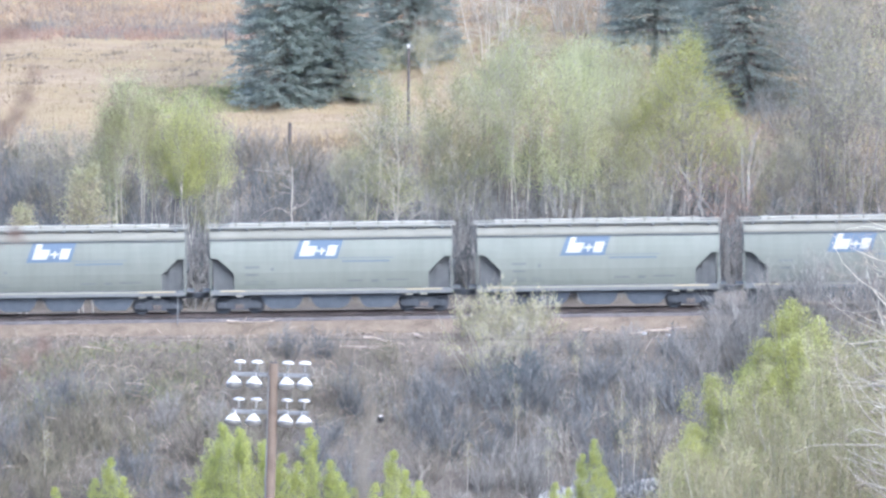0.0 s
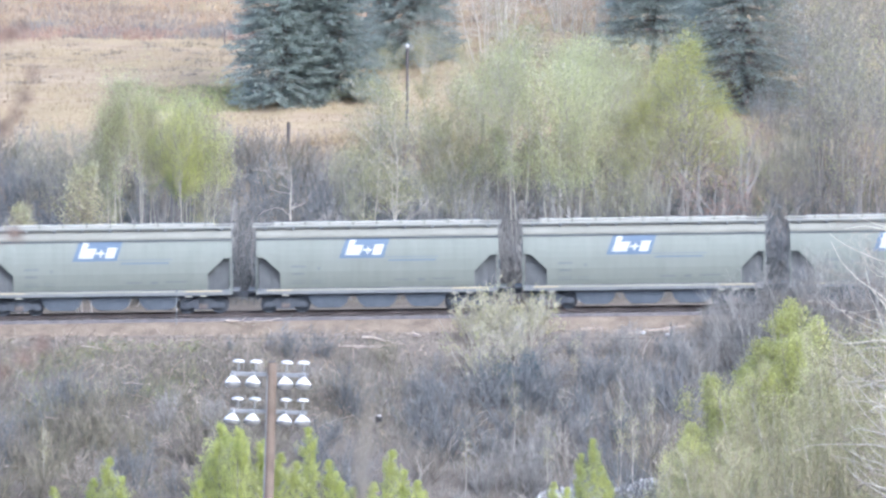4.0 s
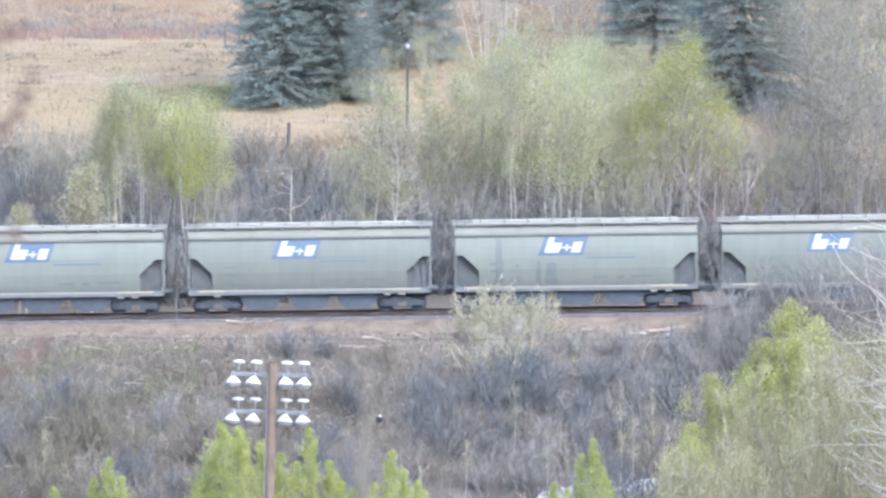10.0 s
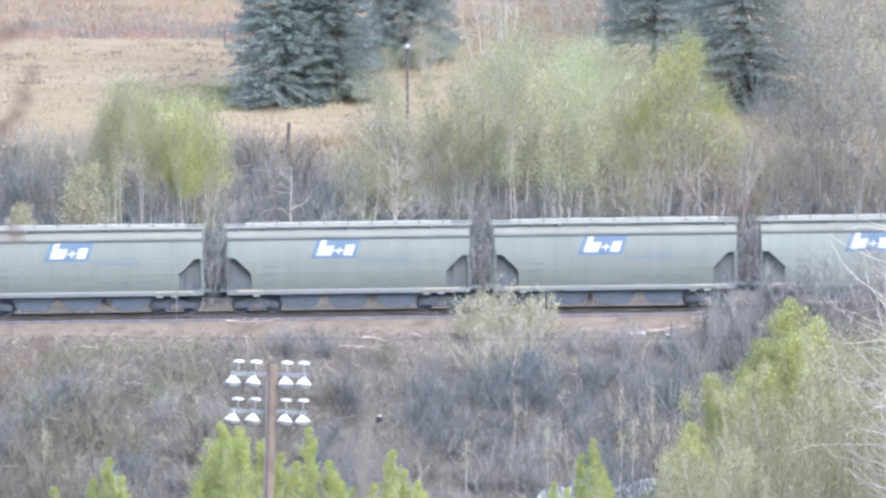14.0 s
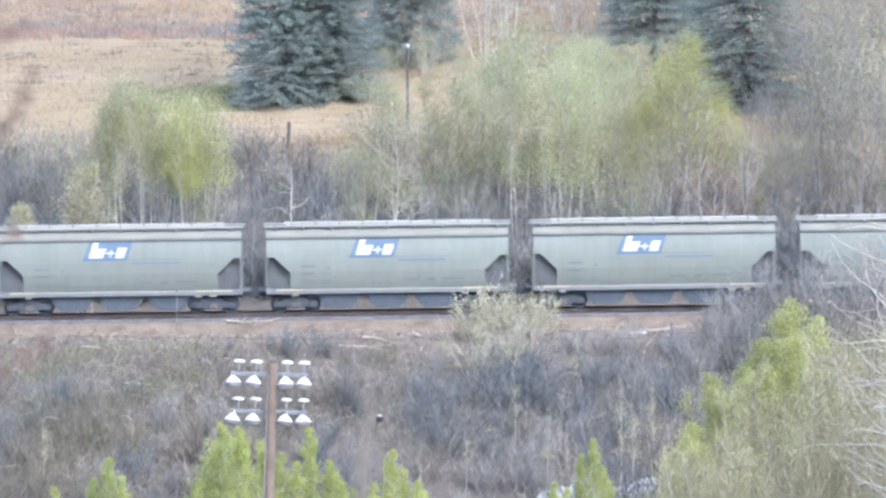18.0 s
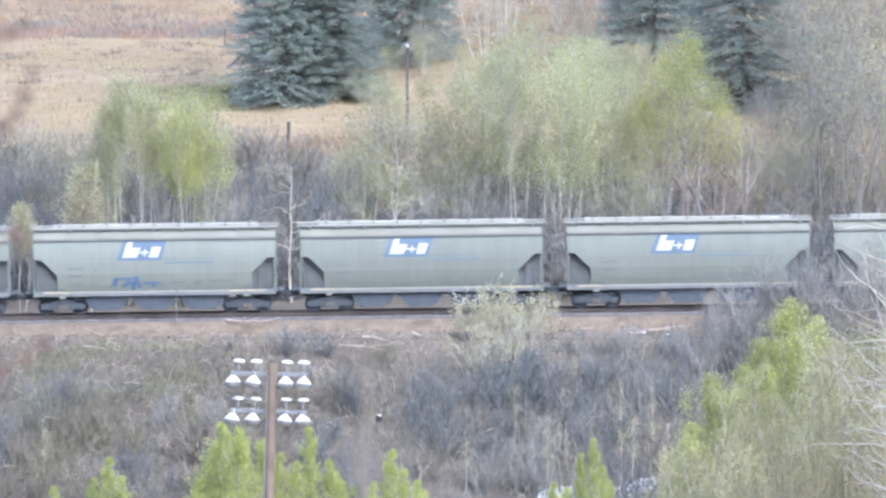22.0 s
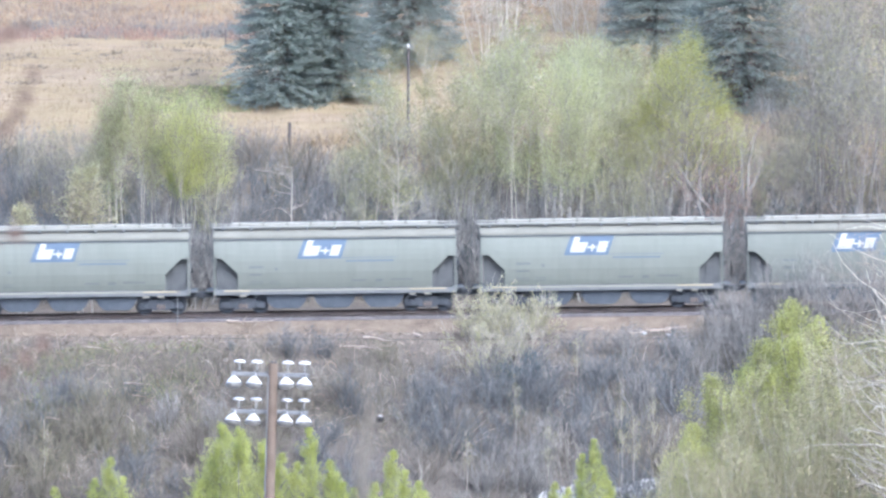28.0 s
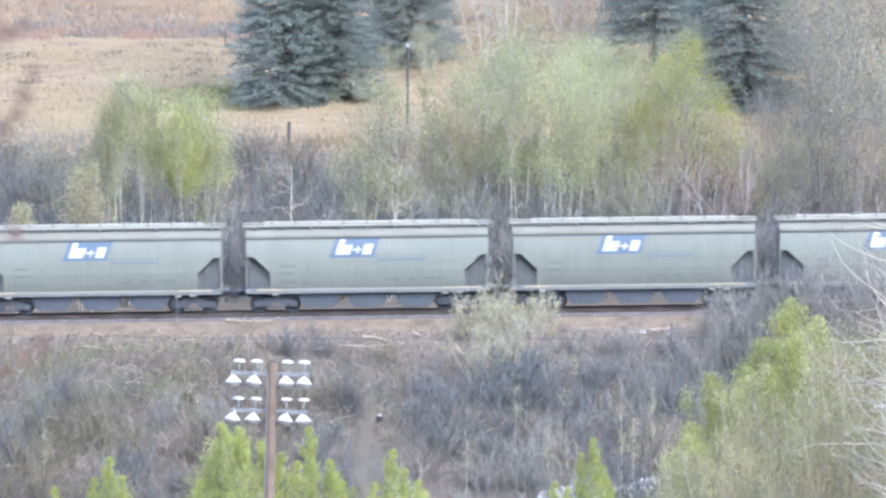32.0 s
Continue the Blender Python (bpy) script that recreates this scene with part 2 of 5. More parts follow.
def part(name, bm, mat, parent=None, label="", smooth=False):
    me = bpy.data.meshes.new(name)
    bmesh.ops.recalc_face_normals(bm, faces=bm.faces)
    bm.to_mesh(me)
    bm.free()
    for p in me.polygons:
        p.use_smooth = smooth
    me.materials.append(mat)
    ob = new(name, me)
    if parent:
        ob.parent = parent
    if label:
        ob["label"] = label
    return ob


def box(bm, x0, x1, y0, y1, z0, z1, bevel=0.0):
    r = bmesh.ops.create_cube(bm, size=1.0, matrix=Matrix.Translation(((x0 + x1) / 2, (y0 + y1) / 2, (z0 + z1) / 2))
                              @ Matrix.Diagonal((x1 - x0, y1 - y0, z1 - z0, 1)))
    if bevel:
        edges = list({e for v in r["verts"] for e in v.link_edges})
        bmesh.ops.bevel(bm, geom=edges, offset=bevel, segments=2, affect="EDGES", profile=0.5)
    return bm


def boxes(*dims, bevel=0.0):
    bm = bmesh.new()
    for d in dims:
        box(bm, *d, bevel=bevel)
    return bm


def bar(bm, a, b, r0, r1=None, sides=8):
    """A round bar from a to b."""
    a, b = Vector(a), Vector(b)
    d = b - a
    m = Matrix.Translation((a + b) / 2) @ d.to_track_quat("Z", "Y").to_matrix().to_4x4()
    bmesh.ops.create_cone(bm, cap_ends=True, segments=sides, radius1=r0, radius2=r0 if r1 is None else r1, depth=d.length, matrix=m)
    return bm


def prism(bm, outline, axis, lo, hi):
    """An outline of (a, b) pushed along an axis: 'y' takes (x, z), 'x' takes (y, z)."""
    put = (lambda a, b, c: (a, c, b)) if axis == "y" else (lambda a, b, c: (c, a, b))
    v0 = [bm.verts.new(put(a, b, lo)) for a, b in outline]
    v1 = [bm.verts.new(put(a, b, hi)) for a, b in outline]
    bm.faces.new(v0)
    bm.faces.new(v1[::-1])
    k = len(outline)
    for i in range(k):
        bm.faces.new((v0[i], v0[(i + 1) % k], v1[(i + 1) % k], v1[i]))
    return bm


def lathe(bm, rings, m=None, sides=16):
    """A turned shape about z: rings of (radius, z)."""
    loops = [[bm.verts.new((r * math.cos(2 * math.pi * i / sides), r * math.sin(2 * math.pi * i / sides), z)) for i in range(sides)]
             for r, z in rings]
    for p, q in zip(loops, loops[1:]):
        for i in range(sides):
            bm.faces.new((p[i], p[(i + 1) % sides], q[(i + 1) % sides], q[i]))
    if m is not None:
        bmesh.ops.transform(bm, matrix=m, verts=[v for lp in loops for v in lp])
    return bm


# growth: everything below works on arrays of many branches at once
def unit(a):
    return a / np.maximum(np.linalg.norm(a, axis=-1, keepdims=True), 1e-6)


def grow(rng, start, way, length, radius, k=3, up=0.1, wobble=0.25, thin=0.25):
    """Branches as (points, radii): each bends upwards by up and wanders by wobble."""
    pts, p, d = [start], start, unit(way)
    for i in range(k):
        d = unit(d + np.array((0, 0, up)) + rng.normal(0, wobble, d.shape))
        p = p + d * (length / k)[:, None]
        pts.append(p)
    taper = np.linspace(1, thin, k + 1)
    return np.stack(pts, 1), radius[:, None] * taper[None]


def fork(rng, tree, count, t0, t1, spread, ratio=0.5, up=0.1, wobble=0.25, k=3, thin=0.25, shape=None):
    """New branches out of the given ones, at shares t0 to t1 of their length."""
    pts, rad = tree
    n, kk = pts.shape[0], pts.shape[1] - 1
    who = rng.integers(0, n, count)
    t = rng.uniform(t0, t1, count)
    f = t * kk
    i = np.minimum(f.astype(int), kk - 1)
    f = (f - i)[:, None]
    a, b = pts[who, i], pts[who, i + 1]
    base = a * (1 - f) + b * f
    d = unit(b - a)
    side = unit(np.cross(d, rng.normal(0, 1, d.shape)))
    ang = np.radians(spread + rng.normal(0, 10, count))[:, None]
    way = d * np.cos(ang) + side * np.sin(ang)
    whole = np.linalg.norm(np.diff(pts, axis=1), axis=2).sum(1)[who]
    size = ratio * whole * rng.uniform(0.6, 1.15, count)
    if shape is not None:
        size = size * shape(t)
    r = (rad[who, i] * (1 - f[:, 0]) + rad[who, i + 1] * f[:, 0]) * 0.55
    return grow(rng, base, way, size, r, k, up, wobble, thin)


def tubes(trees, sides=3, least=0.004):
    """Corners and faces of thin tubes round branches."""
    vs, fs, off = [], [], 0
    for pts, rad in trees:
        n, m = pts.shape[0], pts.shape[1]
        rad = np.maximum(rad, least)
        d = unit(np.gradient(pts, axis=1))
        ref = np.where(np.abs(d[..., 2:3]) > 0.9, np.array((1.0, 0, 0)), np.array((0, 0, 1.0)))
        u = unit(np.cross(d, ref))
        w = np.cross(d, u)
        ang = 2 * np.pi * np.arange(sides) / sides
        ring = (pts[:, :, None] + rad[:, :, None, None] * (np.cos(ang)[:, None] * u[:, :, None] + np.sin(ang)[:, None] * w[:, :, None]))
        vs.append(ring.reshape(-1, 3))
        idx = np.arange(n * m * sides).reshape(n, m, sides) + off
        nxt = np.roll(idx, -1, axis=2)
        fs.append(np.stack((idx[:, :-1], nxt[:, :-1], nxt[:, 1:], idx[:, 1:]), -1).reshape(-1, 4))
        off += n * m * sides
    return np.concatenate(vs), np.concatenate(fs)


def wisps(rng, tree, least=0.006):
    """The finest twigs: one narrow blade along each."""
    pts, rad = tree
    n, m = pts.shape[0], pts.shape[1]
    rad = np.maximum(rad, least)[..., None]
    d = unit(np.gradient(pts, axis=1))
    u = unit(np.cross(d, rng.normal(0, 1, (n, 1, 3))))
    v = np.stack((pts - u * rad, pts + u * rad), 2).reshape(-1, 3)
    i = np.arange(n * m * 2).reshape(n, m, 2)
    return v, np.stack((i[:, :-1, 0], i[:, :-1, 1], i[:, 1:, 1], i[:, 1:, 0]), -1).reshape(-1, 4)


def joined(*shapes):
    vs, fs, off = [], [], 0
    for v, f in shapes:
        vs.append(v)
        fs.append(f + off)
        off += len(v)
    return np.concatenate(vs), np.concatenate(fs)


def leaves(rng, centres, size, long=1.5, way=None):
    """Small four-cornered leaves, turned at random or along a way."""
    n = len(centres)
    a = unit(rng.normal(0, 1, (n, 3))) if way is None else unit(way + rng.normal(0, 0.25, (n, 3)))
    b = unit(np.cross(a, rng.normal(0, 1, (n, 3))))
    s = size * rng.uniform(0.6, 1.3, n)[:, None]
    a, b = a * s * long * 0.5, b * s * 0.5
    v = np.stack((centres - a, centres + b - a * 0.1, centres + a, centres - b - a * 0.1), 1).reshape(-1, 3)
    return v, np.arange(4 * n).reshape(n, 4)


def along(rng, tree, count, jitter, t0=0.2):
    """Points strewn along branches."""
    pts = tree[0]
    n, kk = pts.shape[0], pts.shape[1] - 1
    who = rng.integers(0, n, count)
    f = rng.uniform(t0, 1, count) * kk
    i = np.minimum(f.astype(int), kk - 1)
    f = (f - i)[:, None]
    return pts[who, i] * (1 - f) + pts[who, i + 1] * f + rng.normal(0, jitter, (count, 3))


# ---------------------------------------------------------------- ground
GY = [-300, -20, 0, 6, 15, 60, 150, 220, 400, 505, 527, 546.5, 549, 559, 562, 566, 596, 615, 660, 760, 1000, 1500, 4000]
GZ = [38, 44, 44.3, 44.0, 43.2, 30, 0, -10, -13, -13, -9.5, -1.4, -0.95, -0.9, -1.2, -0.6, 6.0, 7.7, 11.7, 20, 45, 70, 90]
GRADE = 0.0135
TRACK_Y = 555.0


def height(x, y):
    """The lie of the land: the valley floor, the railway bank with its grade, and the hill behind."""
    w = np.interp(y, [380, 500, 640, 900], [0, 1, 1, 0])
    z = np.interp(y, GY, GZ) + GRADE * np.clip(x, -600, 600) * w
    rough = np.interp(y, [100, 300, 540, 549, 560, 570, 600, 5000], [0.0, 0.5, 0.35, 0.0, 0.0, 0.3, 0.25, 0.6])
    return z + rough * (0.5 * np.sin(x * 0.31 + y * 0.17) + 0.3 * np.sin(x * 0.83 - y * 0.41 + 1.3) + 0.25 * np.sin(x * 1.9 + y * 1.1))


def spaced(marks):
    out = []
    for (a, step), (b, _) in zip(marks, marks[1:]):
        out += list(np.arange(a, b, step))
    return np.array(out + [marks[-1][0]])


xs = spaced([(-3000, 300), (-600, 60), (-120, 10), (-34, 0.8), (34, 10), (120, 60), (600, 300), (3000, 1)])
ys = spaced([(-300, 40), (-20, 4), (40, 15), (400, 8), (505, 1.0), (670, 10), (760, 60), (1500, 250), (4000, 1)])
gx, gy = np.meshgrid(xs, ys)
gv = np.stack((gx, gy, height(gx, gy)), -1).reshape(-1, 3)
gi = np.arange(len(gv)).reshape(gx.shape)
gf = np.stack((gi[:-1, :-1], gi[:-1, 1:], gi[1:, 1:], gi[1:, :-1]), -1).reshape(-1, 4)
tagged(link_mesh("ground", gv, gf, GROUND, smooth=True), "dry straw field, brown brushy banks and valley floor", "ground", kind="structure")

# ---------------------------------------------------------------- railway
SLOPE = Matrix.Rotation(-math.atan(GRADE), 4, "Y")
LINE = Matrix.Translation((0, TRACK_Y, 0)) @ SLOPE


def railway():
    bm = prism(bmesh.new(), [(-3.45, -1.3), (-3.4, -0.98), (-2.0, -0.42), (-1.6, -0.36), (1.6, -0.36), (2.0, -0.42), (3.4, -0.98), (3.45, -1.3)], "x", -450, 450)
    bed = tagged(part("ballast_bed", bm, GRAVEL), "tan gravel ballast bed under the rails", "ballast", kind="structure")
    bed.matrix_world = LINE
    # strip of darker gravel along the top of the bed
    bm = prism(bmesh.new(), [(-1.75, -0.4), (-1.55, -0.21), (1.55, -0.21), (1.75, -0.4)], "x", -450, 450)
    top = tagged(part("oiled_ballast", bm, DARK_GRAVEL), "dark ballast strip between the rails", "ballast", kind="structure")
    top.matrix_world = LINE
    rail = [(-0.07, -0.17), (0.07, -0.17), (0.07, -0.155), (0.012, -0.13), (0.012, -0.04), (0.037, -0.03), (0.037, -0.004), (0.03, 0),
            (-0.03, 0), (-0.037, -0.004), (-0.037, -0.03), (-0.012, -0.04), (-0.012, -0.13), (-0.07, -0.155)]
    track = tagged(new("railway_track"), "single railway track of steel rails on tarred sleepers", "railway", kind="structure")
    track.matrix_world = LINE
    for side in (-0.755, 0.755):
        part("rail", prism(bmesh.new(), [(a + side, b) for a, b in rail], "x", -450, 450), RAIL_STEEL, track)
    bm = boxes((-0.12, 0.12, -1.3, 1.3, -0.4, -0.172), bevel=0.015)
    first = part("sleeper", bm, TIE_WOOD, track)
    for i in range(-55, 56):
        if i:
            o = new("sleeper", first.data)
            o.parent, o.location = track, (i * 0.55, random.uniform(-0.03, 0.03), 0)
    rng = np.random.default_rng(3)
    n = 36000
    x = rng.uniform(-27, 27, n)
    y = rng.uniform(-3.9, -1.75, n)
    z = np.interp(y, [-3.9, -3.4, -2.0, -1.6, 0], [-0.95, -0.98, -0.42, -0.36, -0.36])
    v, f = leaves(rng, np.stack((x, y, z), 1), 0.05, 1.2)
    stones = tagged(link_mesh("ballast_stones", v, f, STONE), "loose tan and grey ballast stones beside the rails", "gravel", kind="stuff")
    stones.matrix_world = LINE


railway()

# ---------------------------------------------------------------- hopper cars
PITCH = 14.606
HALF = 6.6


def side_width(z):
    return float(np.interp(z, [1.2, 1.6, 2.1, 2.7, 3.2, 3.6, 4.02], [1.2, 1.36, 1.5, 1.59, 1.61, 1.59, 1.54]))


def hopper_side(sign):
    """A bowed side sheet whose lower corners are cut away over the bogies."""
    bm = bmesh.new()
    xs_ = [-HALF, -6.2, -5.76, -5.33, -4.0, -2.0, 0, 2.0, 4.0, 5.33, 5.76, 6.2, HALF]
    low = lambda x: float(np.interp(HALF - abs(x), [0, 0.4, 0.84, 1.265, 1.28], [2.95, 2.95, 2.52, 2.1, 1.22]))
    rows = 9
    grid = []
    for x in xs_:
        if abs(abs(x) - 5.33) < 0.01:
            cols = [2.1, 1.22] if x < 0 else [1.22, 2.1]
        else:
            cols = [low(x)]
        for z0 in cols:
            grid.append([(x, z0 + (4.02 - z0) * i / rows) for i in range(rows + 1)])
    for thick in (0.0, 0.05):
        vs = [[bm.verts.new((x, sign * (side_width(z) - thick), z)) for x, z in col] for col in grid]
        for p, q in zip(vs, vs[1:]):
            for i in range(rows):
                if (p[i].co - q[i].co).length > 1e-4 or (p[i + 1].co - q[i + 1].co).length > 1e-4:
                    bm.faces.new((p[i], q[i], q[i + 1], p[i + 1]))
    return bm


def curved_patch(outline, proud, sign=-1):
    """A thin painted shape that follows the bow of the side: outline of (x, z) strips (x0, x1 at the foot, x0, x1 at the head, z0, z1)."""
    bm = bmesh.new()
    for a0, a1, b0, b1, z0, z1 in outline:
        k = max(1, int((z1 - z0) / 0.15))
        left, right = [], []
        for i in range(k + 1):
            t = i / k
            z = z0 + (z1 - z0) * t
            y = sign * (side_width(z) + proud)
            left.append(bm.verts.new((a0 + (b0 - a0) * t, y, z)))
            right.append(bm.verts.new((a1 + (b1 - a1) * t, y, z)))
        for i in range(k):
            bm.faces.new((left[i], right[i], right[i + 1], left[i + 1]))
    return bm


def bogie(parent, x):
    truck = part("bogie", boxes((x - 0.2, x + 0.2, -1.1, 1.1, 0.42, 0.78), bevel=0.03), DARK_STEEL, parent, "dark cast-steel bogie")
    frame_outline = [(-1.22, 0.62), (-1.22, 0.34), (-0.95, 0.3), (-0.55, 0.36), (-0.4, 0.24), (0.4, 0.24), (0.55, 0.36), (0.95, 0.3), (1.22, 0.34),
                     (1.22, 0.62), (0.75, 0.66), (0.4, 0.86), (-0.4, 0.86), (-0.75, 0.66)]
    for s in (-1, 1):
        part("side_frame", prism(bmesh.new(), [(x + a, b) for a, b in frame_outline], "y", s * 1.0 - 0.07, s * 1.0 + 0.07), DARK_STEEL, truck)
        for dx in (-0.16, 0, 0.16):
            part("spring", bar(bmesh.new(), (x + dx, s * 1.09, 0.3), (x + dx, s * 1.09, 0.56), 0.06), RUST, truck, "rusty spring")
    sets = []
    for dx in (-0.89, 0.89):
        bm = bmesh.new()
        turn = Matrix.Rotation(radians(90), 4, "X")
        for s in (-1, 1):
            lathe(bm, [(0.06, s * 0.68), (0.16, s * 0.69), (0.36, s * 0.71), (0.4, s * 0.68), (0.485, s * 0.68), (0.48, s * 0.705), (0.457, s * 0.72),
                       (0.455, s * 0.81), (0.4, s * 0.82), (0.36, s * 0.765), (0.16, s * 0.76), (0.1, s * 0.83), (0.0, s * 0.83)], turn, 24)
        bar(bm, (0, -1.08, 0), (0, 1.08, 0), 0.075)
        w = part("wheelset", bm, DARK_STEEL, truck, smooth=False)
        w.location = (x + dx, 0, 0.457)
        sets.append(w)
        for y0 in (-1.14, 0.9):
            part("bearing_box", boxes((x + dx - 0.14, x + dx + 0.14, y0, y0 + 0.24, 0.33, 0.6), bevel=0.03), DARK_STEEL, truck)
    return sets


def hopper_car():
    car = tagged(new("hopper_car"), "pale grey-green covered railway hopper car with a blue and white sign", "railway wagon", "hopper cars of the train")
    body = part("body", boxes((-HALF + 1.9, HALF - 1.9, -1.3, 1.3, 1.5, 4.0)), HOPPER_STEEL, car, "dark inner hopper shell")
    for s in (-1, 1):
        part("side_sheet", hopper_side(s), PAINT, car, smooth=False)
        part("eave_rail", boxes((-HALF - 0.02, HALF + 0.02, s * 1.55 - 0.05, s * 1.55 + 0.05, 3.935, 3.99), bevel=0.01), DARK_STEEL, car, "dark eave rail")
        part("side_sill", boxes((-HALF, HALF, s * 1.42 - 0.06, s * 1.42 + 0.06, 0.93, 1.21), bevel=0.015), GREY_STEEL, car)
        part("sill_strip", boxes((-HALF + 0.5, HALF - 0.5, s * 1.483 - 0.01, s * 1.483 + 0.01, 1.1, 1.2)), SILL_PAINT, car, "pale reflective strip")
        for x0, long in ((-HALF + 0.55, 1.35), (HALF - 2.5, 1.95)):
            part("yellow_strip", boxes((x0, x0 + long, s * 1.497 - 0.008, s * 1.497 + 0.008, 1.105, 1.195)), YELLOW, car, "yellow reflective strip")
        for e in (-1, 1):
            part("corner_post", boxes((e * HALF - 0.035, e * HALF + 0.035, s * 1.5 - 0.05, s * 1.5 + 0.05, 0.95, 4.0), bevel=0.01), PAINT, car)
            for dx in (0.42, 0.88):
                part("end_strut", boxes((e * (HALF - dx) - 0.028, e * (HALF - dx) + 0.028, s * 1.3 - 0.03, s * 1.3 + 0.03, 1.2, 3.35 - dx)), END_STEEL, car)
            # added sheet closes the open bay; its grey imitates the hazy view inside
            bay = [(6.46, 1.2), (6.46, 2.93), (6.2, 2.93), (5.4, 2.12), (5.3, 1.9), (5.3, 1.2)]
            part("bay_panel", prism(bmesh.new(), [(e * a, b) for a, b in bay], "y", s * 1.2 - 0.015, s * 1.2 + 0.015), END_STEEL, car, "grey panel added across the open end bay")
    roof = [(-1.55, 4.03), (-1.57, 4.06), (-1.48, 4.2), (-1.25, 4.36), (-0.9, 4.47), (-0.4, 4.53), (0, 4.545), (0.4, 4.53), (0.9, 4.47), (1.25, 4.36), (1.48, 4.2),
            (1.57, 4.06), (1.55, 4.03), (1.3, 4.02), (-1.3, 4.02)]
    top = part("roof", prism(bmesh.new(), roof, "x", -HALF - 0.03, HALF + 0.03), ROOF_PAINT, car, "whitish curved roof")
    part("hatch", boxes((-HALF + 0.95, HALF - 0.95, -0.34, 0.34, 4.5, 4.78), bevel=0.06), HATCH_PAINT, top, "long white loading hatch")
    for i in range(9):
        x = -5.2 + i * 1.3
        part("hatch_clamp", boxes((x - 0.05, x + 0.05, -0.37, 0.37, 4.62, 4.795), bevel=0.01), ROOF_PAINT, top)
    for s in (-1, 1):
        part("running_board", boxes((-HALF - 0.2, HALF + 0.2, s * 0.95 - 0.24, s * 0.95 + 0.24, 4.6, 4.65), bevel=0.01), WALKWAY, top, "grey steel roof walkway")
        for i in range(9):
            x = -6.1 + i * 1.525
            part("walkway_bracket", boxes((x - 0.05, x + 0.05, s * 1.1 - 0.2, s * 1.1 + 0.14, 4.42, 4.62)), GREY_STEEL, top)
    for e in (-1, 1):
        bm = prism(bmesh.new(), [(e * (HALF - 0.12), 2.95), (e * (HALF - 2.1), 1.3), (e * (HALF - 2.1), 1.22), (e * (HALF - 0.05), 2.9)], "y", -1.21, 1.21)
        part("slope_sheet", bm, END_STEEL, car, "grey sloping end sheet")
        part("end_sheet", boxes((e * (HALF - 0.06) - 0.03, e * (HALF - 0.06) + 0.03, -1.5, 1.5, 2.88, 4.02)), GREY_STEEL, car)
        part("end_platform", boxes((e * (HALF - 0.75) - 0.8, e * (HALF - 0.75) + 0.8, -1.38, 1.38, 0.98, 1.06), bevel=0.01), GREY_STEEL, car)
        bm = boxes((e * 7.0 - 0.45, e * 7.0 + 0.28, -0.13, 0.13, 0.72, 0.98), (e * 7.2 - 0.12, e * 7.2 + 0.1, -0.2, 0.2, 0.68, 1.02), bevel=0.03)
        part("coupler", bm, DARK_STEEL, car)
        bm = bmesh.new()
        for y0 in (-1.35, -0.9):
            bar(bm, (e * (HALF + 0.06), y0, 1.1), (e * (HALF + 0.06), y0, 4.5), 0.02, sides=6)
        for i in range(9):
            bar(bm, (e * (HALF + 0.06), -1.35, 1.3 + i * 0.36), (e * (HALF + 0.06), -0.9, 1.3 + i * 0.36), 0.016, sides=6)
        part("ladder", bm, GREY_STEEL, car)
        part("crossover_platform", boxes((e * 6.86 - 0.2, e * 6.86 + 0.2, -1.2, 1.2, 1.1, 1.14)), GREY_STEEL, car)
    part("centre_sill", boxes((-HALF, HALF, -0.28, 0.28, 0.7, 1.0), bevel=0.02), DARK_STEEL, car)
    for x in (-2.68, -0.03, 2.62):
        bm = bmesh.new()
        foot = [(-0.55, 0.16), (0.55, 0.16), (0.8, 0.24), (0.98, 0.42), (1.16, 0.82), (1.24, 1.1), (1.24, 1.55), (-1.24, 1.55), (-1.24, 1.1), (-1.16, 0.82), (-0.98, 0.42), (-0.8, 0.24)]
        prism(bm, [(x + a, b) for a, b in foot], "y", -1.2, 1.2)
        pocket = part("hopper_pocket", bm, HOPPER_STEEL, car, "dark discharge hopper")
        part("outlet_gate", boxes((x - 0.7, x + 0.7, -0.7, 0.7, 0.1, 0.155), bevel=0.02), DARK_STEEL, pocket)
    bm = bmesh.new()
    bar(bm, (HALF + 0.08, 0.55, 2.3), (HALF + 0.16, 0.55, 2.3), 0.28, sides=20)
    part("brake_wheel", bm, DARK_STEEL, car)
    bm = bar(bmesh.new(), (4.2, 0.9, 1.4), (5.2, 0.9, 1.4), 0.2, sides=12)
    part("air_tank", bm, DARK_STEEL, car)
    for s in (-1, 1):
        d = s * -1.0
        cx = lambda *q: tuple(d * v if i < 4 else v for i, v in enumerate(q))
        sign = part("sign", curved_patch([cx(-2.08, 0.34, -1.68, 0.7, 2.88, 3.94)], 0.006, s), LOGO_BLUE, car, "blue slanted sign panel")
        marks = [cx(-1.76, -1.44, -1.46, -1.14, 3.04, 3.88), cx(-1.44, -0.95, -1.3, -0.72, 3.04, 3.58), cx(-0.8, -0.3, -0.78, -0.28, 3.27, 3.36),
                 cx(-0.58, -0.49, -0.52, -0.43, 3.1, 3.5), cx(-0.3, 0.2, -0.12, 0.4, 3.04, 3.62)]
        for mark in marks:
            part("sign_mark", curved_patch([mark], 0.012, s), LOGO_WHITE, sign, "white block shape")
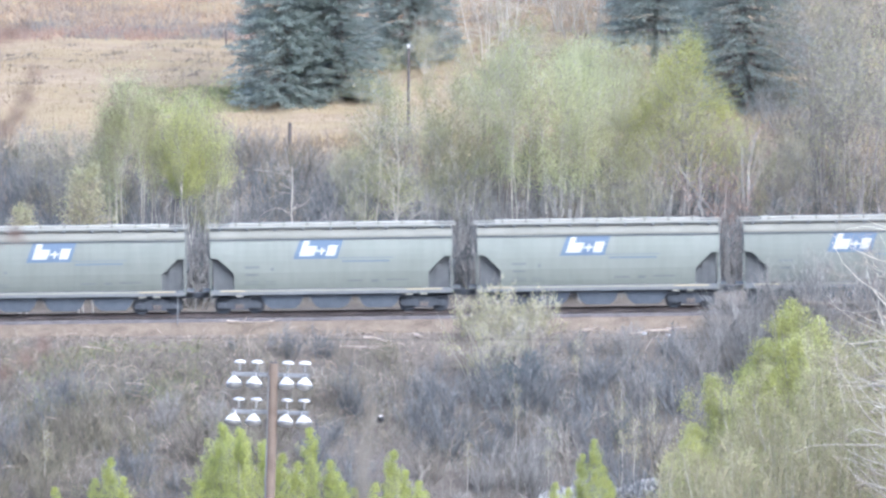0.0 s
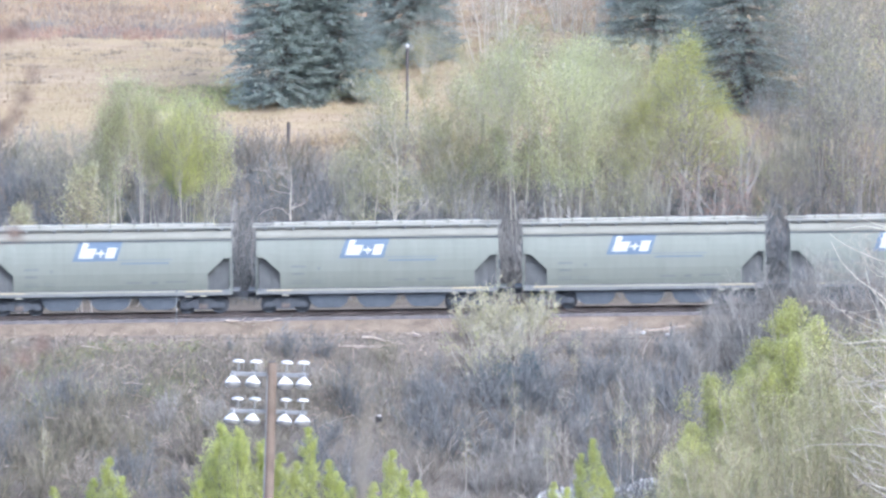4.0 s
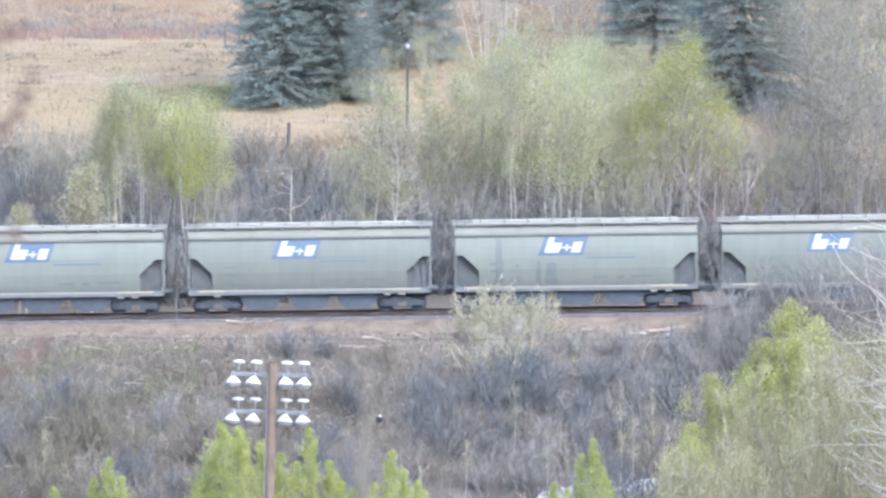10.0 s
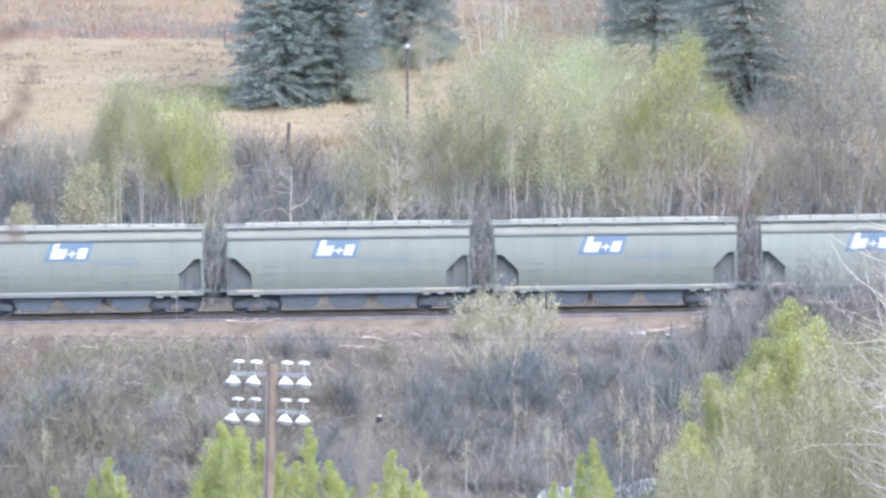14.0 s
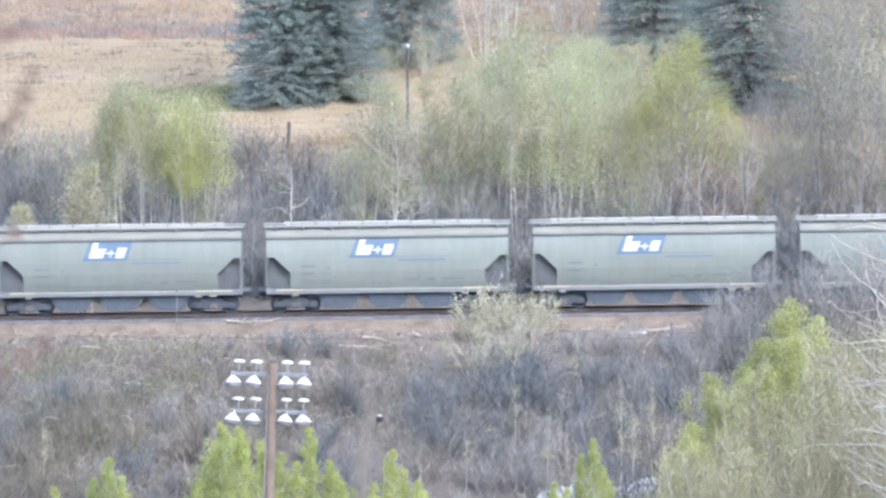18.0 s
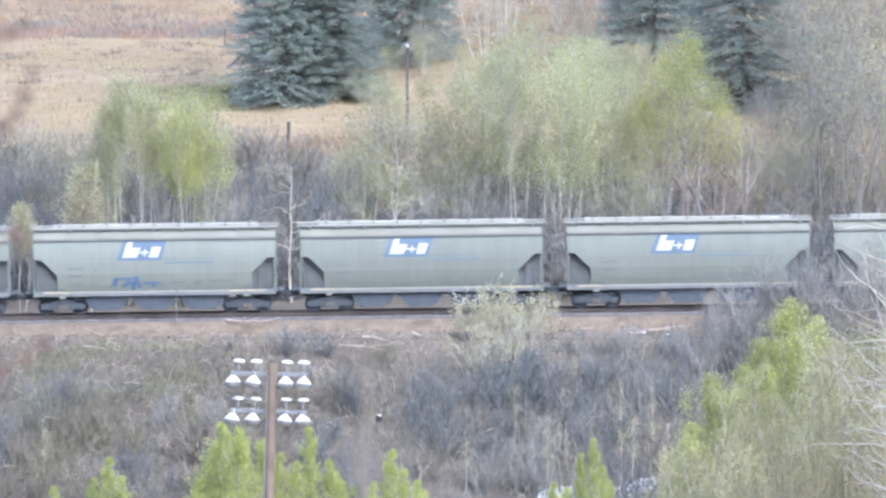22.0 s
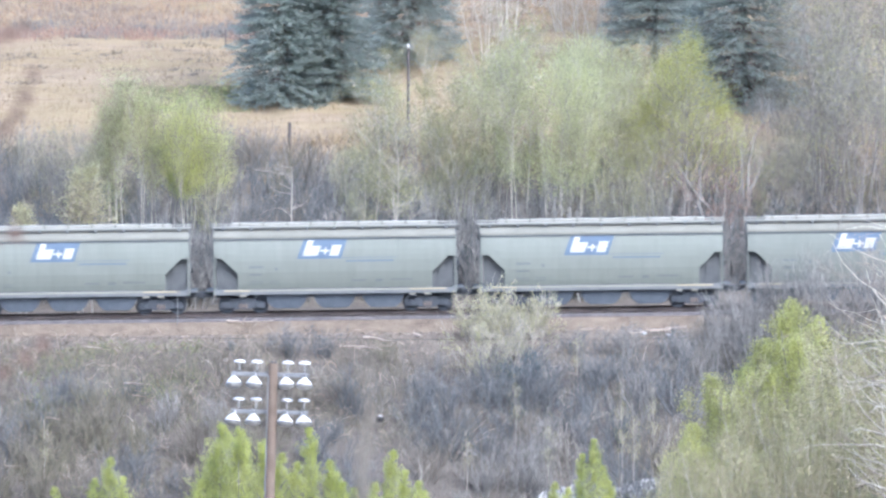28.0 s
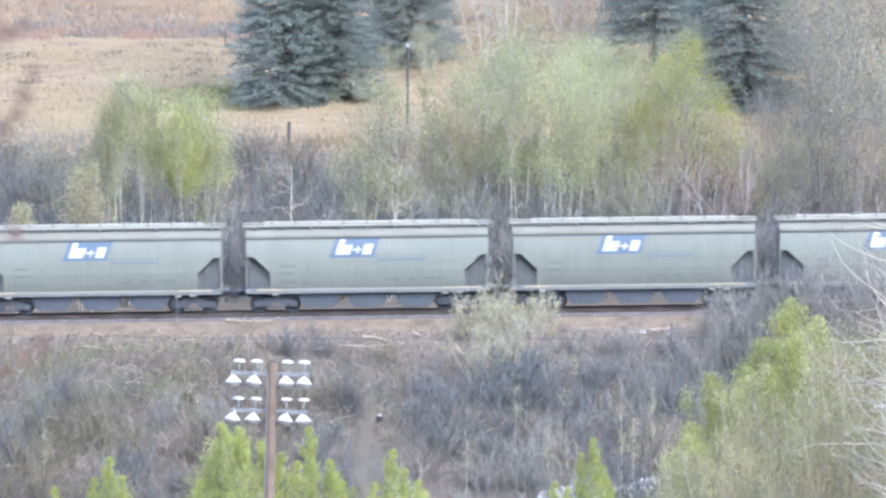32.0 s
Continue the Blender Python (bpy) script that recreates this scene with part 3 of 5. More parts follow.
    for x0, x1, z0, z1, mat in ((0.3, 3.4, 2.9, 2.94, STENCIL_BLUE), (0.6, 3.2, 2.68, 2.8, STENCIL_BLUE), (-4.72, -3.92, 2.38, 2.52, STENCIL), (-4.68, -4.0, 1.98, 2.1, STENCIL),
                                (-4.72, -3.95, 1.62, 1.67, STENCIL), (-4.72, -3.95, 1.49, 1.54, STENCIL), (-3.6, -3.05, 1.62, 1.67, STENCIL), (-3.6, -3.05, 1.49, 1.54, STENCIL),
                                (0.9, 1.7, 1.6, 1.7, STENCIL), (2.2, 2.6, 1.56, 1.72, STENCIL), (3.0, 4.2, 1.64, 1.72, STENCIL), (-3.3, -3.14, 2.25, 2.42, STENCIL)):
        part("lettering", curved_patch([(x0, x1, x0, x1, z0, z1)], 0.006, -1), mat, car, "faded line of lettering")
    for x in (-5.05, 4.25, 5.05):
        part("placard", boxes((x - 0.18, x + 0.18, -1.46, -1.44, 0.83, 0.94)), SILL_PAINT, car, "small pale plate under the sill")
    for x in (-4.6, -2.3, 2.3, 4.6):
        part("seam", boxes((x - 0.012, x + 0.012, -1.59, -1.575, 2.9, 3.3)), PAINT, car)
    for o in car.children:
        o.location.z += 0.13
    for x in (-5.05, 5.05):
        bogie(car, x)
    return car


def train_x(t):
    """Where the sign of the leading car stands: the train slows a little, with one short check."""
    slack = np.interp(t, [0, 7, 9, 13, 19, 22, 24.6, 25, 25.5, 27.5, 28, 29, 30, 32], [0.05, 0.08, 0.04, -0.07, -0.03, -0.09, 0.01, -0.41, -0.34, -0.2, -0.15, -0.1, -0.05, 0.13])
    return -6.889 + 11.616 * t - 0.004023 * t * t - 0.0000155 * t ** 3 + float(slack)


def car_pose(t, k):
    x = train_x(t) + 0.705 - k * PITCH
    return LINE @ Matrix.Translation((x, 0, 0))


CARS = []


def train():
    first = hopper_car()
    CARS.append((first, -2))
    for k in range(-1, 28):
        CARS.append((copy_thing(first, Matrix()), k))


train()


def spray(k, marks, mat, label):
    car = [c for c, i in CARS if i == k][0]
    for m in marks:
        part("graffiti", curved_patch([m], 0.008, -1), mat, car, label).location.z = 0.13


spray(18, [(-2.4, -2.1, -2.2, -1.95, 1.45, 1.95), (-2.2, -1.0, -2.2, -1.0, 1.82, 1.93), (-1.8, -1.55, -1.45, -1.25, 1.4, 1.9), (-0.95, -0.7, -1.15, -0.9, 1.35, 2.0), (-1.45, -0.9, -1.35, -0.95, 1.5, 1.72),
           (-0.7, 0.4, -0.6, 0.3, 1.56, 1.68), (-0.2, 0.1, -0.15, 0.05, 1.4, 1.56), (-1.3, -1.05, -1.25, -1.1, 1.25, 1.5)], SPRAY_BLUE, "blue spray-painted scrawl")
spray(7, [(-4.45, -4.0, -4.4, -4.05, 1.3, 3.85), (-2.2, -1.95, -2.15, -2.0, 1.3, 2.6), (-1.75, -1.0, -1.6, -1.1, 1.25, 2.5)], STAIN, "grey streak washed down the side")


# ---------------------------------------------------------------- trees and brush
def cluster(n, seed, spread=0.2):
    rng = np.random.default_rng(seed)
    return rng, np.zeros((n, 3)) + rng.normal(0, spread, (n, 3)) * np.array((1, 1, 0))


def aspen(seed, h, leaf_mat, bark, name="aspen_tree", label="", category="tree", stems=1, crown_from=0.4, wide=0.3, leaf=0.06, n_leaf=7000, upright=0.12, twig_mat=None,
          limbs=26, spread=55, trunk_r=0.0085, cone=False, haze=0.16, splay=0.07, twigs=1.0, crooked=0.12, base_r=0.4, low=0.82):
    """A tree: trunk, branchwork and a loose crown of twigs and young leaves."""
    rng, base = cluster(stems, seed, base_r if stems > 1 else 0.0)
    tree = tagged(new(name), label, category)
    way = np.array((0, 0, 1.0)) + base * splay / 0.3 + rng.normal(0, 0.05, (stems, 3))
    trunk = grow(rng, base, way, np.full(stems, h * 0.97) * rng.uniform(low, 1.0, stems), np.full(stems, h * trunk_r), 9, 0.05, 0.06, 0.12)
    bend = np.linspace(0, 1, trunk[0].shape[1])[None, :, None]
    away = trunk[0][:, -1:] - base[:, None]
    trunk[0][...] -= bend * (away if cone else away.mean(0, keepdims=True)) * np.array((1, 1, 0))
    trunk[0][..., 2] *= h * 0.98 / trunk[0][..., 2].max()
    for i in range(stems):
        link_mesh("trunk", *tubes([(trunk[0][i:i + 1], trunk[1][i:i + 1])], 7), bark, tree, smooth=True)
    taper = (lambda t: 1.04 - t) if cone else (lambda t: np.sin(np.pi * np.clip((t - crown_from * 0.75) / (1.12 - crown_from * 0.75), 0.05, 1)) * 0.85 + 0.08)
    a = fork(rng, trunk, limbs * stems, crown_from, 0.98, spread, wide, upright, crooked, 5, 0.3, taper)
    tagged(link_mesh("branchwork", *tubes([a], 4, 0.008), bark, tree, smooth=True), kind="stuff")
    b = fork(rng, a, int(limbs * 6 * stems * twigs), 0.15, 0.95, 42, 0.5, upright * 0.7, 0.2, 3, 0.4)
    c = fork(rng, b, int(limbs * 16 * stems * twigs), 0.2, 1.0, 42, 0.55, upright * 0.5, 0.25, 2, 0.5)
    tagged(link_mesh("twig_mass", *joined(tubes([b], 3, 0.006), wisps(rng, c)), twig_mat or TWIG_TAN, tree), kind="stuff")
    if n_leaf:
        p = np.concatenate((along(rng, c, int(n_leaf * 0.75), haze), along(rng, b, n_leaf - int(n_leaf * 0.75), haze)))
        link_mesh("crown", *leaves(rng, p, leaf), leaf_mat, tree)
    return tree


def spruce(seed, h, r, name="spruce_tree", bare=0.03, density=1.0, label="", flat=False):
    """A dark spruce: whorls of drooping boughs, each a spray of needled twigs."""
    rng = np.random.default_rng(seed)
    tree = tagged(new(name), label, "conifer tree")
    trunk = grow(rng, np.zeros((1, 3)), np.array([[0, 0, 1.0]]), np.array([h]), np.array([h * 0.009]), 8, 0.3, 0.01, 0.08)
    link_mesh("trunk", *tubes([trunk], 8), BARK_DARK, tree, smooth=True)
    n = int(h * 36 * density)
    t = np.sort(bare + (1 - bare) * rng.uniform(0, 0.985, n) ** 1.15)
    tier = 0.66 if flat else 0.4
    t = np.clip(np.round(t * h / tier) * tier / h + rng.normal(0, (0.12 if flat else 0.17) / h, n), bare, 0.99)
    az = np.arange(n) * 2.39996 + rng.normal(0, 0.4, n)
    length = r * (1 - t) ** 0.75 * np.interp(t, [0, 0.1, 1], [0.88, 1, 1]) * rng.uniform(0.74, 1.1, n) + 0.18
    way = np.stack((np.cos(az), np.sin(az), np.interp(t, [0, 0.5, 1], [-0.08, 0.0, 0.9])), 1)
    pts = [np.stack((np.zeros(n), np.zeros(n), t * h), 1)]
    d = unit(way)
    for i in range(5):
        d = unit(d + np.array((0, 0, -0.06 if i < 3 else 0.12)) + rng.normal(0, 0.035, d.shape))
        pts.append(pts[-1] + d * (length / 5)[:, None])
    bough = (np.stack(pts, 1), (0.01 + length * 0.006)[:, None] * np.linspace(1, 0.3, 6)[None])
    tagged(link_mesh("branchwork", *tubes([bough], 3), BARK_DARK, tree), kind="stuff")
    # side sprays lie flat beside each bough and hang a little
    k = n * 11
    who, f = rng.integers(0, n, k), rng.uniform(1.4, 4.98, k)
    i = f.astype(int)
    f = (f - i)[:, None]
    a, b = bough[0][who, i], bough[0][who, i + 1]
    side = unit(np.cross(b - a, np.array((0, 0, 1.0)))) * rng.choice((-1, 1), k)[:, None]
    ways = unit(b - a) * 0.75 + side * rng.uniform(0.5, 1.1, (k, 1)) + np.array((0, 0, -0.12)) + rng.normal(0, 0.1, (k, 3))
    sub = grow(rng, a * (1 - f) + b * f, ways, length[who] * rng.uniform(0.1, 0.26, k), np.full(k, 0.006), 2, -0.05, 0.08, 0.4)
    count = k * 7
    c = along(rng, sub, count, 0.045, 0.0)
    v1, f1 = leaves(rng, c, 0.046, 6.5, rng.normal(0, 0.3, (count, 3)) + unit(c * np.array((1, 1, 0)) + 1e-6) + np.array((0, 0, -0.1)))
    c2 = along(rng, bough, count // 3, 0.06, 0.3)
    v2, f2 = leaves(rng, c2, 0.05, 6.0, rng.normal(0, 0.35, (len(c2), 3)) + unit(c2 * np.array((1, 1, 0)) + 1e-6))
    v3, f3 = leaves(rng, along(rng, trunk, int(h * 160), 0.16, 0.03), 0.07, 5.0)
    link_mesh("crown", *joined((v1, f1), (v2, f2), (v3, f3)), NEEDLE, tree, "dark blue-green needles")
    return tree


def shrub(seed, h, twig_mat, name="shrub", label="", stems=16, lean=0.35, leaf_mat=None, n_leaf=0, leaf=0.06, least=0.007, fine=1.0, spread=0.3):
    """A bare bush: many stems from one root, forking twice."""
    rng, base = cluster(stems, seed, h * 0.12)
    bush = tagged(new(name), label, "shrub")
    way = np.array((0, 0, 1.0)) + rng.normal(0, lean, (stems, 3)) * np.array((1, 1, 0.1))
    a = grow(rng, base - np.array((0, 0, 0.15)), way, h * rng.uniform(0.55, 1.1, stems), np.full(stems, 0.012 + 0.006 * h), 4, 0.03, 0.13, 0.35)
    b = fork(rng, a, int(stems * 7 * fine), 0.2, 0.95, 32, 0.42, 0.12, 0.16, 3, 0.5)
    c = fork(rng, b, int(stems * 22 * fine), 0.15, 0.95, 35, 0.5, 0.1, 0.18, 2, 0.6)
    tagged(link_mesh("branchwork", *tubes([a], 3, least * 1.4), twig_mat, bush), kind="stuff")
    tagged(link_mesh("twig_mass", *joined(wisps(rng, b, least * 1.15), wisps(rng, c, least)), twig_mat, bush), kind="stuff")
    if n_leaf:
        p = np.concatenate((along(rng, c, n_leaf * 2 // 3, leaf), along(rng, b, n_leaf // 3, leaf)))
        link_mesh("foliage", *leaves(rng, p, leaf), leaf_mat, bush)
    return bush


def stand(ob, x, y, turn=0.0, size=1.0, sink=0.05, tilt=0.0):
    """Sets a thing on the ground."""
    ob.matrix_basis = pose(x, y, float(height(x, y)) - sink, tilt, 0, turn)
    ob.scale = (size, size, size)
    return ob


def another(ob, x, y, turn=0.0, size=1.0, sink=0.05, tilt=0.0):
    c = copy_thing(ob, Matrix())
    return stand(c, x, y, turn, size, sink, tilt)


rnd = random.Random(11)

# spruces on the field's edge
stand(spruce(21, 17.5, 3.6, density=1.35, label="tall dense dark blue-green spruce on the field's edge"), -9.7, 614.5, 40)
stand(spruce(22, 16.0, 3.3, density=1.25, label="dense dark blue-green spruce beside a taller one"), -6.6, 615.0, 150)
stand(spruce(27, 15.0, 2.9, density=1.05, label="dark spruce pressed between two others"), -8.2, 617.5, 250)
stand(spruce(23, 15.5, 3.6, density=1.5, label="dark spruce half hidden by a bare tree"), -2.2, 631.0, 70)
stand(spruce(24, 16.5, 3.9, bare=0.13, density=0.95, flat=True, label="thin open spruce with gaps between its boughs"), 13.1, 627.0, 10)
stand(spruce(25, 18.0, 5.2, bare=0.02, density=1.4, flat=True, label="tall open-boughed dark spruce on the slope"), 18.1, 611.0, 200)
stand(spruce(26, 15.0, 3.0, bare=0.06, density=0.75, flat=True, label="slender dark spruce among bare trees"), 15.6, 640.0, 90)

# aspens behind the track
GREEN_ASPEN = "slim aspen with white stems and pale young leaves"
a1 = stand(aspen(31, 11.6, LEAF_ASPEN, BARK_WHITE, label=GREEN_ASPEN, stems=3, crown_from=0.56, wide=0.3, n_leaf=9500, leaf=0.055, twigs=0.6, haze=0.34, upright=0.45, spread=34, trunk_r=0.0043, low=0.75, base_r=0.6), -17.8, 571.3, 0, 0.9)
a2 = stand(aspen(32, 10.5, LEAF_FRESH, BARK_WHITE, label="aspen with white stems and a full fresh green crown", stems=3, crown_from=0.56, wide=0.33, n_leaf=11500, leaf=0.055, twigs=0.6, haze=0.32, upright=0.32, spread=42, trunk_r=0.0043, low=0.8, base_r=0.7), -14.9, 571.0, 0, 0.93)
a3 = stand(aspen(33, 12.0, LEAF_ASPEN, BARK_WHITE, label=GREEN_ASPEN, stems=2, crown_from=0.42, wide=0.3, n_leaf=10500, haze=0.45, upright=0.25, spread=44, twig_mat=TWIG_PALE, trunk_r=0.0043), 3.9, 571.2, 0)
a4 = stand(aspen(34, 13.3, LEAF_YELLOW, BARK_GREY, label="broad poplar with a yellow-green crown", stems=3, crown_from=0.26, wide=0.5, n_leaf=15000, haze=0.42, upright=0.16, spread=58, cone=True, low=0.85, base_r=0.7, limbs=40, twigs=0.7, twig_mat=TWIG_PALE, trunk_r=0.0055), 13.7, 574.0, 0)
a5 = stand(aspen(35, 10.2, LEAF_PALE, BARK_WHITE, label="thin aspen with sparse pale buds", stems=1, crown_from=0.28, wide=0.27, n_leaf=6000, haze=0.3, limbs=36, twig_mat=TWIG_PALE, trunk_r=0.0075), -3.0, 571.4, 0)
for x, y, s, r, src in ((-13.4, 570.8, 0.82, 130, a2), (-16.4, 572.5, 0.8, 80, a1), (-19.2, 572.4, 0.74, 210, a1), (-15.6, 573.8, 0.8, 250, a2), (-14.0, 574, 0.74, 20, a1), (-13.0, 572, 0.7, 170, a5), (-19.0, 574, 0.75, 300, a5),
                        (-4.7, 571.0, 0.68, 60, a5), (-0.2, 575, 0.8, 160, a5), (-5.6, 576, 0.55, 310, a5), (0.4, 574, 0.75, 40, a5), (2.4, 574, 0.62, 95, a5), (6.9, 575, 0.68, 250, a5),
                        (1.9, 577, 0.76, 200, a3), (5.75, 571, 0.94, 100, a3), (8.0, 579, 0.82, 300, a3), (9.9, 577, 0.75, 30, a3), (-0.5, 579, 0.6, 20, a5), (7.2, 584, 0.72, 140, a3), (7.9, 572, 0.88, 190, a3),
                        (11.2, 576, 0.66, 340, a4), (16.0, 576.5, 0.66, 190, a4), (12.9, 579, 0.78, 75, a4), (10.4, 569.0, 0.64, 15, a5), (12.0, 572, 0.74, 200, a5), (8.8, 573, 0.74, 260, a5), (-4.1, 573.5, 0.98, 30, a5), (0.6, 575.5, 0.95, 280, a5), (-3.4, 601, 0.5, 75, a5), (-0.9, 603, 0.55, 225, a5), (0.8, 600, 0.5, 15, a5), (18.0, 575, 0.55, 80, a5),
                        (10.3, 581, 0.98, 10, a5), (11.5, 583, 0.86, 120, a5), (9.4, 583, 0.74, 220, a3), (3.0, 582, 0.78, 65, a3), (4.6, 580, 1.15, 330, a5)):
    another(src, x, y, r, s)

# bare grey trees on the slope to the east and along the top
b1 = stand(aspen(41, 13.5, LEAF_PALE, BARK_GREY, label="bare grey tree with a few pale buds", stems=2, crown_from=0.2, wide=0.34, n_leaf=1600, limbs=34, name="bare_tree", twig_mat=TWIG_UMBER, twigs=0.7, trunk_r=0.006, haze=0.25), 22.2, 581, 0)
b2 = stand(aspen(42, 11.5, LEAF_PALE, BARK_GREY, label="bare tree with grey stems and fine grey-brown twigs", stems=2, crown_from=0.2, wide=0.34, n_leaf=3000, limbs=32, name="bare_tree", twig_mat=TWIG_PURPLE, trunk_r=0.006, haze=0.25), 22.6, 577, 0)
b3 = stand(aspen(43, 9.5, LEAF_PALE, BARK_WHITE, label="bare whitish spreading tree with crooked boughs", stems=5, crown_from=0.12, wide=0.4, n_leaf=500, limbs=16, upright=0.06, spread=58, name="bare_tree", twig_mat=TWIG_PALE, splay=0.16, trunk_r=0.0058, crooked=0.24), 4.0, 640, 0)
for x, y, s, r, src in ((18.0, 573.5, 0.5, 45, b1), (21.4, 583, 0.95, 120, b1), (24.0, 582, 1.0, 220, b1), (25.8, 579, 0.95, 10, b2), (20.4, 574, 0.6, 310, b2), (19.2, 576, 0.5, 110, b1), (18.6, 580, 0.46, 20, b1), (19.6, 582, 0.44, 320, b1), (17.3, 582, 0.44, 140, b2), (22.0, 590, 0.75, 200, b1), (23.2, 586, 0.9, 300, b2), (25.0, 575, 0.75, 100, b1), (23.5, 573, 0.7, 150, b1),
                        (26.5, 586, 1.05, 70, b2), (22.3, 592, 1.0, 260, b1), (25.2, 596, 1.0, 33, b1), (28, 590, 1.1, 133, b1), (23.0, 600, 0.9, 5, b2), (27.5, 574, 0.8, 55, b2), (24.6, 604, 1.1, 355, b2),
                        (7.4, 644, 0.95, 77, b3), (0.4, 638, 0.7, 190, b3), (9.8, 642, 0.85, 250, b3), (6.0, 655, 1.0, 145, b3), (11.3, 636, 0.8, 17, b3), (10.6, 650, 1.0, 300, b1), (16.6, 634, 0.9, 40, b3),
                        (-1.0, 626, 0.4, 120, b3), (13.5, 600, 0.55, 15, b2), (8.6, 603, 0.5, 15, b2), (21.5, 625, 0.9, 95, b1), (24.5, 630, 1.0, 222, b1), (2.6, 630, 0.75, 310, b3), (8.4, 632, 0.75, 130, b3), (10.4, 630, 0.65, 200, b3), (23.0, 618, 0.85, 20, b1), (-22.8, 580, 0.5, 40, b2), (-21.3, 579, 0.56, 190, b2), (-20.2, 578, 0.54, 310, b2), (-24.2, 581, 0.46, 100, b2)):
    another(src, x, y, r, s)

# small bare trees with white boughs, and cream-flowered willows close behind the train
stand(aspen(51, 7.9, CATKIN, BARK_WHITE, name="bare_tree", label="small leafless tree with white crooked boughs", crown_from=0.35, wide=0.42, n_leaf=0, limbs=16, upright=0.04, spread=68, twig_mat=TWIG_PALE, twigs=0.8, trunk_r=0.012, crooked=0.2), -8.5, 566.8, 20)
stand(aspen(52, 7.0, CATKIN, BARK_WHITE, name="bare_tree", label="leafless tree with white twisted boughs", crown_from=0.3, wide=0.45, n_leaf=0, limbs=16, upright=0.04, spread=68, twig_mat=TWIG_PALE, twigs=0.8, trunk_r=0.012, crooked=0.2), -2.9, 566.8, 80)
w1 = stand(aspen(61, 8.6, CATKIN, BARK_GREY, name="willow_tree", label="small willow dotted with cream catkins", stems=3, crown_from=0.45, wide=0.5, n_leaf=4200, leaf=0.075, limbs=24, upright=0.2, spread=45, cone=True, haze=0.22, splay=0.03), -19.9, 564.2, 0)
another(w1, -23.9, 563.4, 100, 0.75)

# ---- brush: a few kinds of shrub, set out one by one
LOOKS = ((TWIG_PURPLE, "leafless purple-grey shrub on the railway bank"), (TWIG_DARK, "leafless dark bluish shrub on the railway bank"),
         (TWIG_UMBER, "leafless brown shrub on the railway bank"), (TWIG_PALE, "bleached dead shrub on the railway bank"),
         (TWIG_OLIVE, "leafless olive-brown shrub on the railway bank"))
BUSHES = {}
for i, (mat, text) in enumerate(LOOKS):
    for j in range(3):
        BUSHES[i, j] = [shrub(71 + 10 * i + j, 2.2 + 0.3 * j, mat, "shrub", text, 9 if i == 3 else 20, 0.34 + 0.06 * j, fine=0.5 if i == 3 else 1.1, least=0.009 if i == 3 else 0.007), False]


FAR_BRUSH = {}


def far_bush(i, j, x, y, turn, size):
    """A shrub of the far brush, gathered to be joined with its like."""
    m = np.array(pose(x, y, float(height(x, y)) - 0.05, 0, 0, turn) @ Matrix.Scale(size, 4))
    for o in BUSHES[i, j][0].children:
        v, f = np.empty(len(o.data.vertices) * 3, np.float32), np.empty(len(o.data.loops), np.int32)
        o.data.vertices.foreach_get("co", v)
        o.data.loops.foreach_get("vertex_index", f)
        FAR_BRUSH.setdefault(i, []).append((v.reshape(-1, 3) @ m[:3, :3].T + m[:3, 3], f.reshape(-1, 4)[::2 if o.name.startswith("twig") else 1]))


def bush(i, j, *where):
    slot = BUSHES[i, j]
    ob = another(slot[0], *where) if slot[1] else stand(slot[0], *where)
    slot[1] = True
    ob["group"] = "shrubs on the banks"


for i in range(125):
    x, y = -26 + 53 * ((i * 0.618034) % 1), 568.5 + 21 * ((i * 0.754877) % 1)
    look_i = (1 if i % 7 else 2) if y < 583 else (0, 2, 4, 1, 2)[i % 5]
    (bush if y < 575 else far_bush)(look_i, i % 3, x, y, rnd.uniform(0, 360), rnd.uniform(0.85, 1.35) * (1.1 if y < 576 else 1.0))
for i in range(64):
    x, y = -27.5 + 27 * ((i * 0.618034 + 0.4) % 1), 583.5 + 12.5 * ((i * 0.754877 + 0.3) % 1)
    far_bush((1, 0, 4, 1, 2)[i % 5] if x < -11 else (0, 1, 0, 2)[i % 4], i % 3, x, y, rnd.uniform(0, 360), rnd.uniform(0.75, 1.15))
stand(shrub(68, 7.7, TWIG_PURPLE, "shrub", "tall purple-grey shrub with rust-brown buds among the aspens", 12, 0.1, TWIG_RUST, 6500, 0.05), 15.6, 571.0, 0)
ts = stand(shrub(69, 5.6, TWIG_PURPLE, "shrub", "tall purple-grey leafless shrub among the aspen stems", 18, 0.16, fine=1.1), -0.9, 569.4, 0)
for x, y, s, turn in ((1.3, 569.8, 1.05, 80), (3.1, 569.2, 0.9, 200), (4.8, 569.9, 1.0, 310), (7.1, 569.3, 1.08, 140), (9.2, 570.1, 0.92, 20), (11.6, 569.5, 1.02, 260), (13.4, 569.8, 0.88, 110),
                      (-5.9, 569.6, 0.85, 50), (-11.6, 569.4, 0.95, 170), (-16.6, 569.2, 0.9, 290)):
    another(ts, x, y, turn, s)
for i in range(12):
    x, y = 1.5 + 11 * ((i * 0.618034) % 1), 628 + 26 * ((i * 0.754877) % 1)
    far_bush(3, i % 3, x, y, rnd.uniform(0, 360), rnd.uniform(0.6, 0.95))
for i in range(44):
    x, y = 15.5 + 13.5 * ((i * 0.618034) % 1), 595 + 48 * ((i * 0.754877) % 1)
    far_bush((0, 2, 0, 4)[i % 4], i % 3, x, y, rnd.uniform(0, 360), rnd.uniform(0.8, 1.3))
